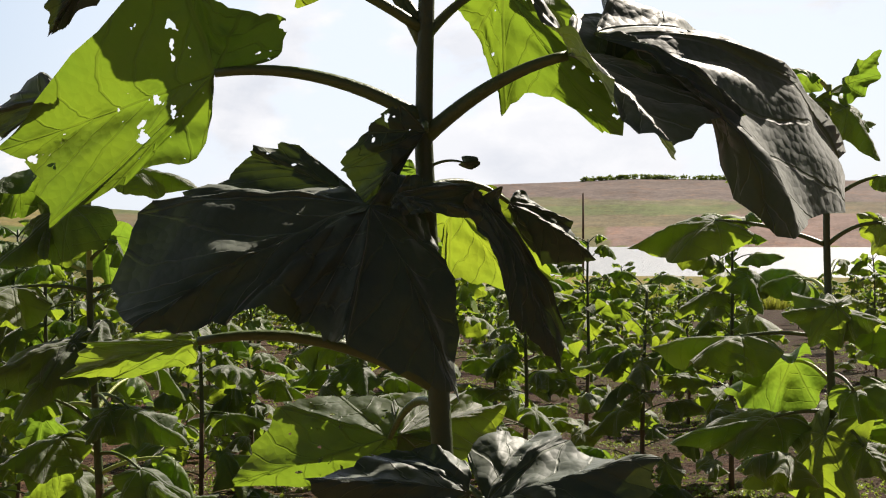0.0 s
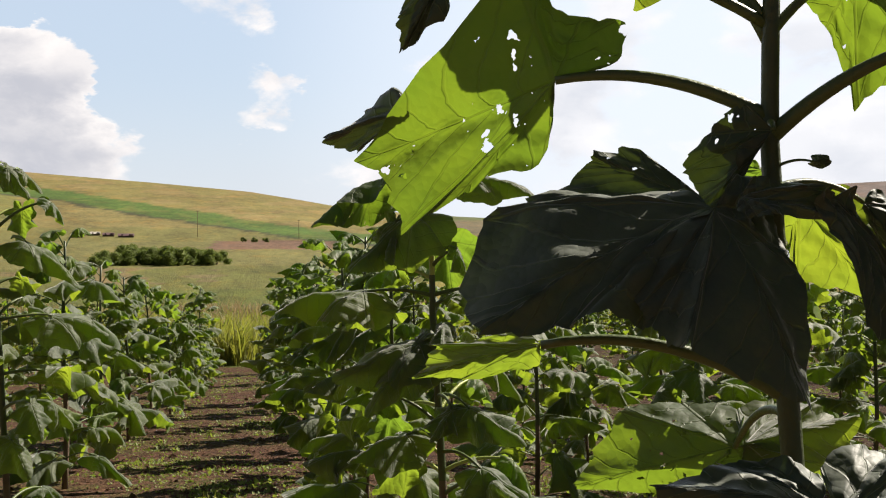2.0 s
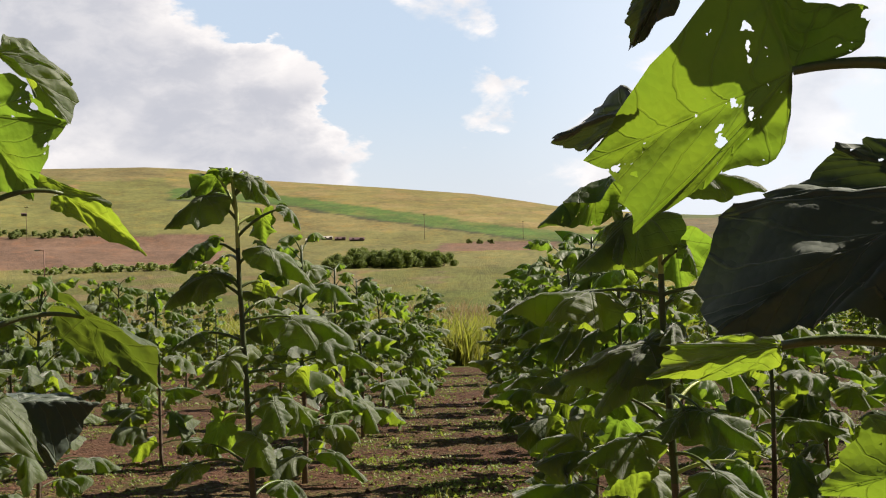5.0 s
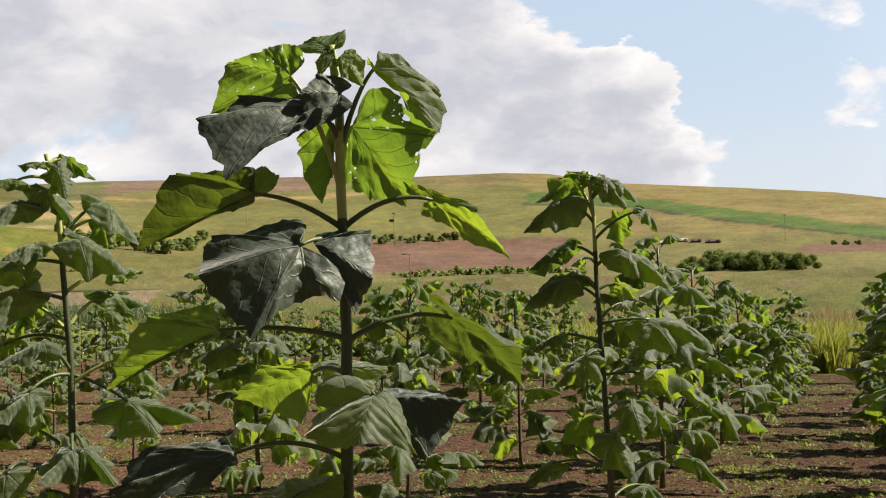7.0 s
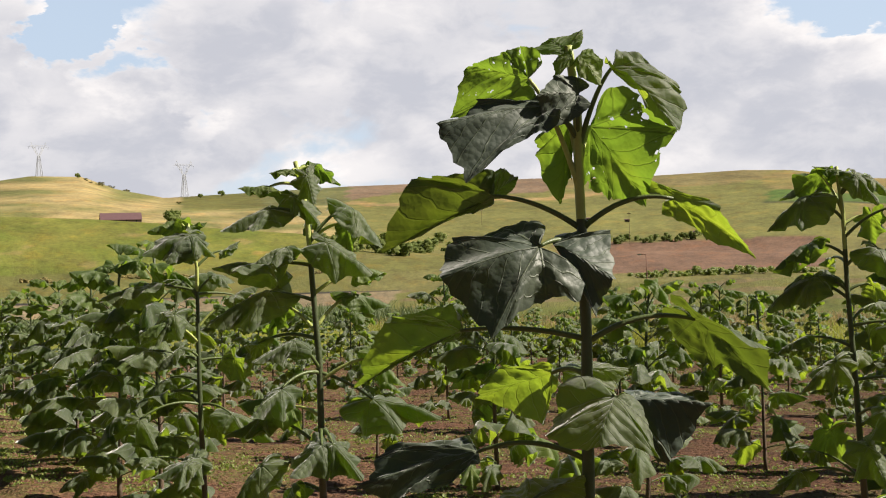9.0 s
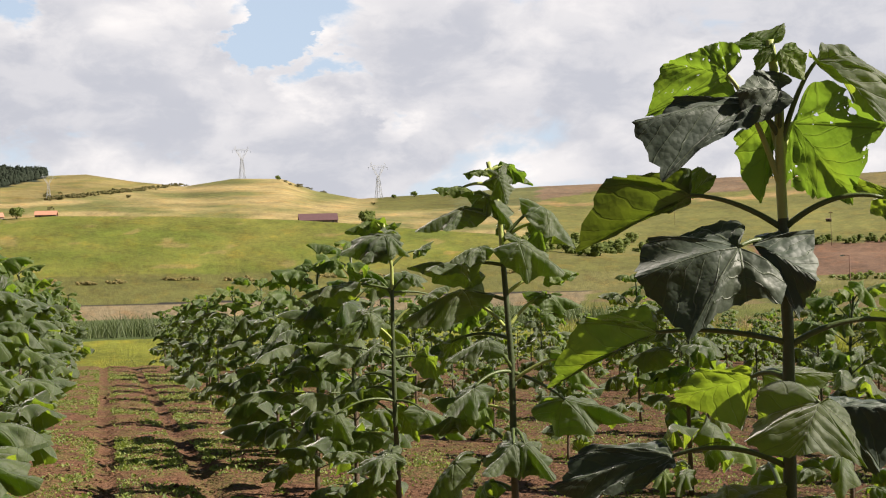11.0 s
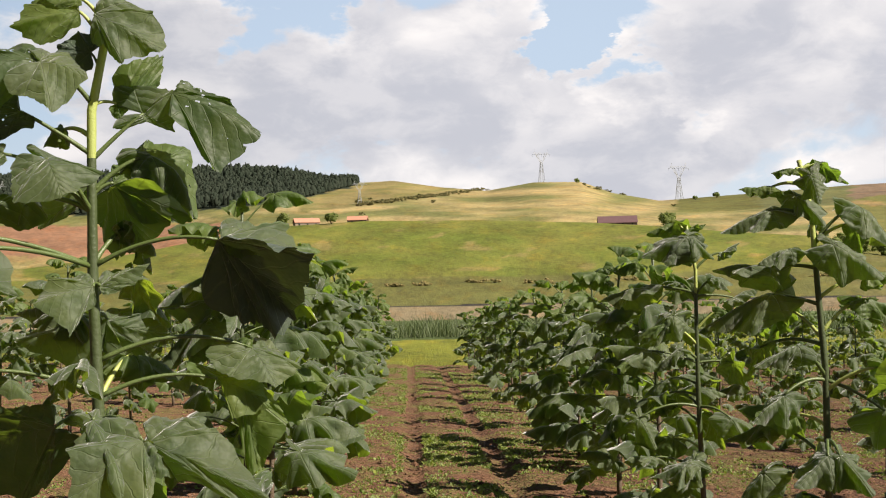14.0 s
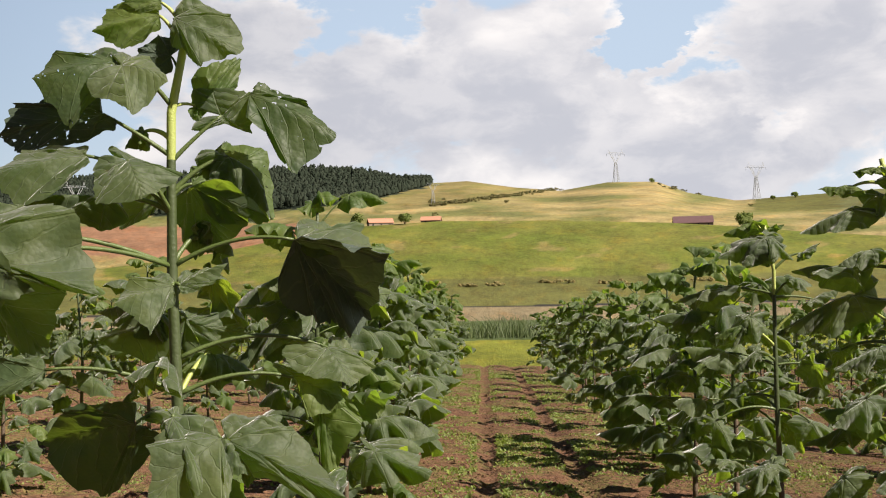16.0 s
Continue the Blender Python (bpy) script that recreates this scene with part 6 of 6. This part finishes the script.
# ---- built things ----


def part(name, bm, mat, parent, label=""):
    me = bpy.data.meshes.new(name)
    bm.to_mesh(me)
    bm.free()
    me.materials.append(mat)
    ob = new(name, me)
    ob.parent = parent
    if label:
        ob["label"] = label
    return ob


def box(bm, x0, x1, y0, y1, z0, z1):
    m = Matrix.Translation(((x0 + x1) / 2, (y0 + y1) / 2, (z0 + z1) / 2)) @ Matrix.Diagonal((x1 - x0, y1 - y0, z1 - z0, 1))
    bmesh.ops.create_cube(bm, size=1, matrix=m)
    return bm


def thing(name, az, d, label, category, group="", turn=0.0, sink=0.1):
    p = heading(az) * d
    ob = tagged(new(name, None), label, category, group)
    ob.matrix_world = pose(p.x, p.y, land_z(az, d) - sink, 0, 0, az + turn)
    return ob


def gable(bm, x0, x1, y0, y1, z0, z1, over=0.4):
    """A pitched roof slab with thickness and eaves."""
    ym = (y0 + y1) / 2
    prof = [(y0 - over, z0), (ym, z1), (y1 + over, z0), (y1 + over, z0 + 0.25), (ym, z1 + 0.28), (y0 - over, z0 + 0.25)]
    a = [bm.verts.new((x0 - over, q[0], q[1])) for q in prof]
    b = [bm.verts.new((x1 + over, q[0], q[1])) for q in prof]
    for i in range(6):
        j = (i + 1) % 6
        bm.faces.new((a[i], a[j], b[j], b[i]))
    for e in (a[::-1], b):
        bm.faces.new((e[0], e[1], e[4], e[5])), bm.faces.new((e[1], e[2], e[3], e[4]))
    return bm


def house(name, az, el, span, depth, wall_h, roof_h, roof, wall, label, category, windows=3, turn=0.0, chimney=False, d=0.0):
    d = d or reach_of(az, el, 300)
    ob = thing(name, az, d, label, category, turn=turn, sink=0.3)
    w = 2 * d * math.tan(radians(span / 2))
    part("wall", box(bmesh.new(), -w / 2, w / 2, 0, depth, 0, wall_h + 0.3), wall, ob)
    rf = part("roof", gable(bmesh.new(), -w / 2, w / 2, 0, depth, wall_h + 0.3, wall_h + roof_h), roof, ob)
    for i in range(windows):
        x = -w / 2 + w * (i + 0.5) / windows
        win = part("window", box(bmesh.new(), x - 0.5, x + 0.5, -0.06, 0.02, 1.2, 2.3), PANE, ob)
        part("frame", box(bmesh.new(), x - 0.65, x + 0.65, -0.09, -0.02, 1.05, 1.2), wall, win)
    part("door", box(bmesh.new(), w * 0.32, w * 0.32 + 1.1, -0.05, 0.02, 0.3, 2.3), BOARD, ob)
    if chimney:
        part("chimney", box(bmesh.new(), w * 0.2, w * 0.2 + 0.7, depth / 2, depth / 2 + 0.7, wall_h + roof_h - 0.6, wall_h + roof_h + 0.9), wall, rf)


house("barn", 70.7, 2.5, 1.85, 11, 2.2, 4.6, ROOF_BROWN, BOARD, "long low barn with a brown sheet roof on the hill brow", "barn", 4, 4, d=721)
house("farmhouse", 85.75, 3.12, 1.2, 8, 2.6, 3.0, ROOF_TILE, WALL_PALE, "farmhouse with an orange tiled roof on the hill brow", "house", 3, 10, True, d=718)
house("farmhouse", 83.36, 3.22, 0.95, 7, 2.2, 2.8, ROOF_TILE, BOARD, "small farmhouse with an orange tiled roof behind the brow", "house", 2, -8, d=719)
house("shed", 87.0, 2.98, 0.6, 6, 1.6, 1.2, ROOF_BROWN, WALL_PALE, "low pale shed beside the farmhouse", "shed", 1, 0, d=710)
for az, el, sp, tone in ((33.3, 0.5, 0.5, WALL_LIGHT), (32.5, 0.58, 0.42, WALL_LIGHT), (31.9, 0.55, 0.5, ROOF_BROWN), (31.1, 0.5, 0.7, ROOF_BROWN)):
    house("shed", az, el, sp, 5, 0.9, 1.7, tone, BOARD, "long low sheep shed out on the pasture", "shed", 2, 0)
for az, el, sp in ((48.4, 2.15, 0.22), (46.5, 2.0, 0.22), (43.3, 1.25, 0.3)):
    house("hut", az, el, sp, 3, 1.9, 0.9, ROOF_BROWN, BOARD, "small dark hut out on the pasture", "hut", 1, 0)


def bar(bm, a, b, r):
    a, b = Vector(a), Vector(b)
    d = b - a
    m = Matrix.Translation((a + b) / 2) @ d.to_track_quat("Z", "Y").to_matrix().to_4x4() @ Matrix.Diagonal((r * 2, r * 2, d.length, 1))
    bmesh.ops.create_cube(bm, size=1, matrix=m)


def pylon(az, d, h, turn):
    """A lattice mast with a forked head and a cross-arm."""
    ob = thing("pylon", az, d, "steel lattice power pylon with a forked head on the hill", "pylon", "power pylons", turn, 1.0)
    r, waist = 0.0042 * h, 0.6 * h
    half = lambda z: (0.08 - 0.052 * z / waist) * h
    bm = bmesh.new()
    for sx in (-1, 1):
        for sy in (-1, 1):
            bar(bm, (sx * half(0), sy * half(0), 0), (sx * half(waist), sy * half(waist), waist), r)
    part("leg_frame", bm, STEEL, ob)
    bm = bmesh.new()
    levels = [waist * q for q in (0, 0.26, 0.48, 0.66, 0.81, 0.92, 1.0)]
    for lo, hi in zip(levels, levels[1:]):
        for s in (-1, 1):
            for t in (-1, 1):
                bar(bm, (s * half(lo), t * half(lo), lo), (-s * half(hi), t * half(hi), hi), r * 0.5)
                bar(bm, (t * half(lo), s * half(lo), lo), (t * half(hi), -s * half(hi), hi), r * 0.5)
    part("bracing", bm, STEEL, ob)
    for s in (-1, 1):
        bm = bmesh.new()
        for y in (-0.02, 0.02):
            bar(bm, (s * half(waist), y * h, waist), (s * 0.17 * h, y * h, 0.86 * h), r * 0.8)
            bar(bm, (0, y * h, waist), (s * 0.11 * h, y * h, 0.86 * h), r * 0.6)
            bar(bm, (s * 0.06 * h, y * h, 0.72 * h), (s * 0.1 * h, y * h, 0.7 * h), r * 0.5)
        bar(bm, (s * 0.17 * h, 0, 0.86 * h), (s * 0.2 * h, 0, 1.0 * h), r * 0.7)
        bar(bm, (s * 0.23 * h, 0, 0.87 * h), (s * 0.2 * h, 0, 1.0 * h), r * 0.5)
        part("fork_arm", bm, STEEL, ob)
    bm = bmesh.new()
    for y in (-0.02, 0.02):
        bar(bm, (-0.3 * h, 0, 0.86 * h), (0.3 * h, 0, 0.86 * h), r * 0.8)
        bar(bm, (-0.24 * h, y * h, 0.9 * h), (0.24 * h, y * h, 0.9 * h), r * 0.5)
    for i in range(-5, 5):
        bar(bm, (i * 0.05 * h, 0, 0.86 * h), ((i + 0.5) * 0.05 * h, 0, 0.9 * h), r * 0.4)
    part("cross_arm", bm, STEEL, ob)
    for x in (-0.28, 0, 0.28):
        bm = bmesh.new()
        bar(bm, (x * h, 0, 0.86 * h), (x * h, 0, 0.79 * h), r * 0.5)
        part("insulator", bm, PANE, ob)


pylon(74.3, 1880, 1880 * math.tan(radians(1.62)), 20)
pylon(67.75, 1850, 1850 * math.tan(radians(1.8)), 25)
pylon(100.1, reach_of(100.1, 3.5, 700), reach_of(100.1, 3.5, 700) * math.tan(radians(1.9)), 10)
pylon(83.2, reach_of(83.2, 4.1, 700), reach_of(83.2, 4.1, 700) * math.tan(radians(1.2)), 10)


def mast(name, az, d, h, r, mat, label, category, arm=False):
    ob = thing(name, az, d, label, category, "poles over the land" if name == "utility_pole" else "")
    vs, fs = tube([Vector((0, 0, h * s)) for s in (0, 0.3, 0.6, 1)], [r, r * 0.95, r * 0.85, r * 0.75], 10)
    joined("pole", [tuple(v) for v in vs], fs, mat, True, ob)
    if arm:
        vs, fs = tube([Vector((0, 0, h - 0.05)), Vector((-0.18, 0, h + 0.02)), Vector((-0.42, 0, h))], [r * 0.6, r * 0.5, r * 0.5], 8)
        joined("arm", [tuple(v) for v in vs], fs, mat, True, ob)
        bm = box(bmesh.new(), -0.72, -0.4, -0.08, 0.08, h - 0.06, h + 0.05)
        bmesh.ops.bevel(bm, geom=bm.edges[:], offset=0.02, segments=2)
        part("lamp_head", bm, STEEL, ob)
    elif name == "utility_pole":
        part("crossbar", box(bmesh.new(), -h * 0.06, h * 0.06, -r * 0.6, r * 0.6, h * 0.94, h * 0.96), mat, ob)


def standing_mast(name, az, low, top, r, mat, label, category, arm=False):
    d = reach_of(az, low)
    mast(name, az, d, d * (math.tan(radians(top)) - math.tan(radians(low))) + 0.1, r, mat, label, category, arm)


standing_mast("lamp_post", 45.68, -2.91, 0.42, 0.055, RUSTY, "thin rusty iron lamp post in the meadow", "lamp post", True)
mast("wooden_post", -6.8, 52, 6.0, 0.06, WOOD, "tall bare wooden pole among the saplings", "pole")
for az, lo, hi in ((53.5, 2.1, 3.04), (27.8, 0.5, 1.75), (46.4, 0.9, 2.5), (23.0, 0.4, 1.3)):
    standing_mast("utility_pole", az, lo, hi, 0.16, WOOD, "grey wooden utility pole on the pasture", "utility pole")
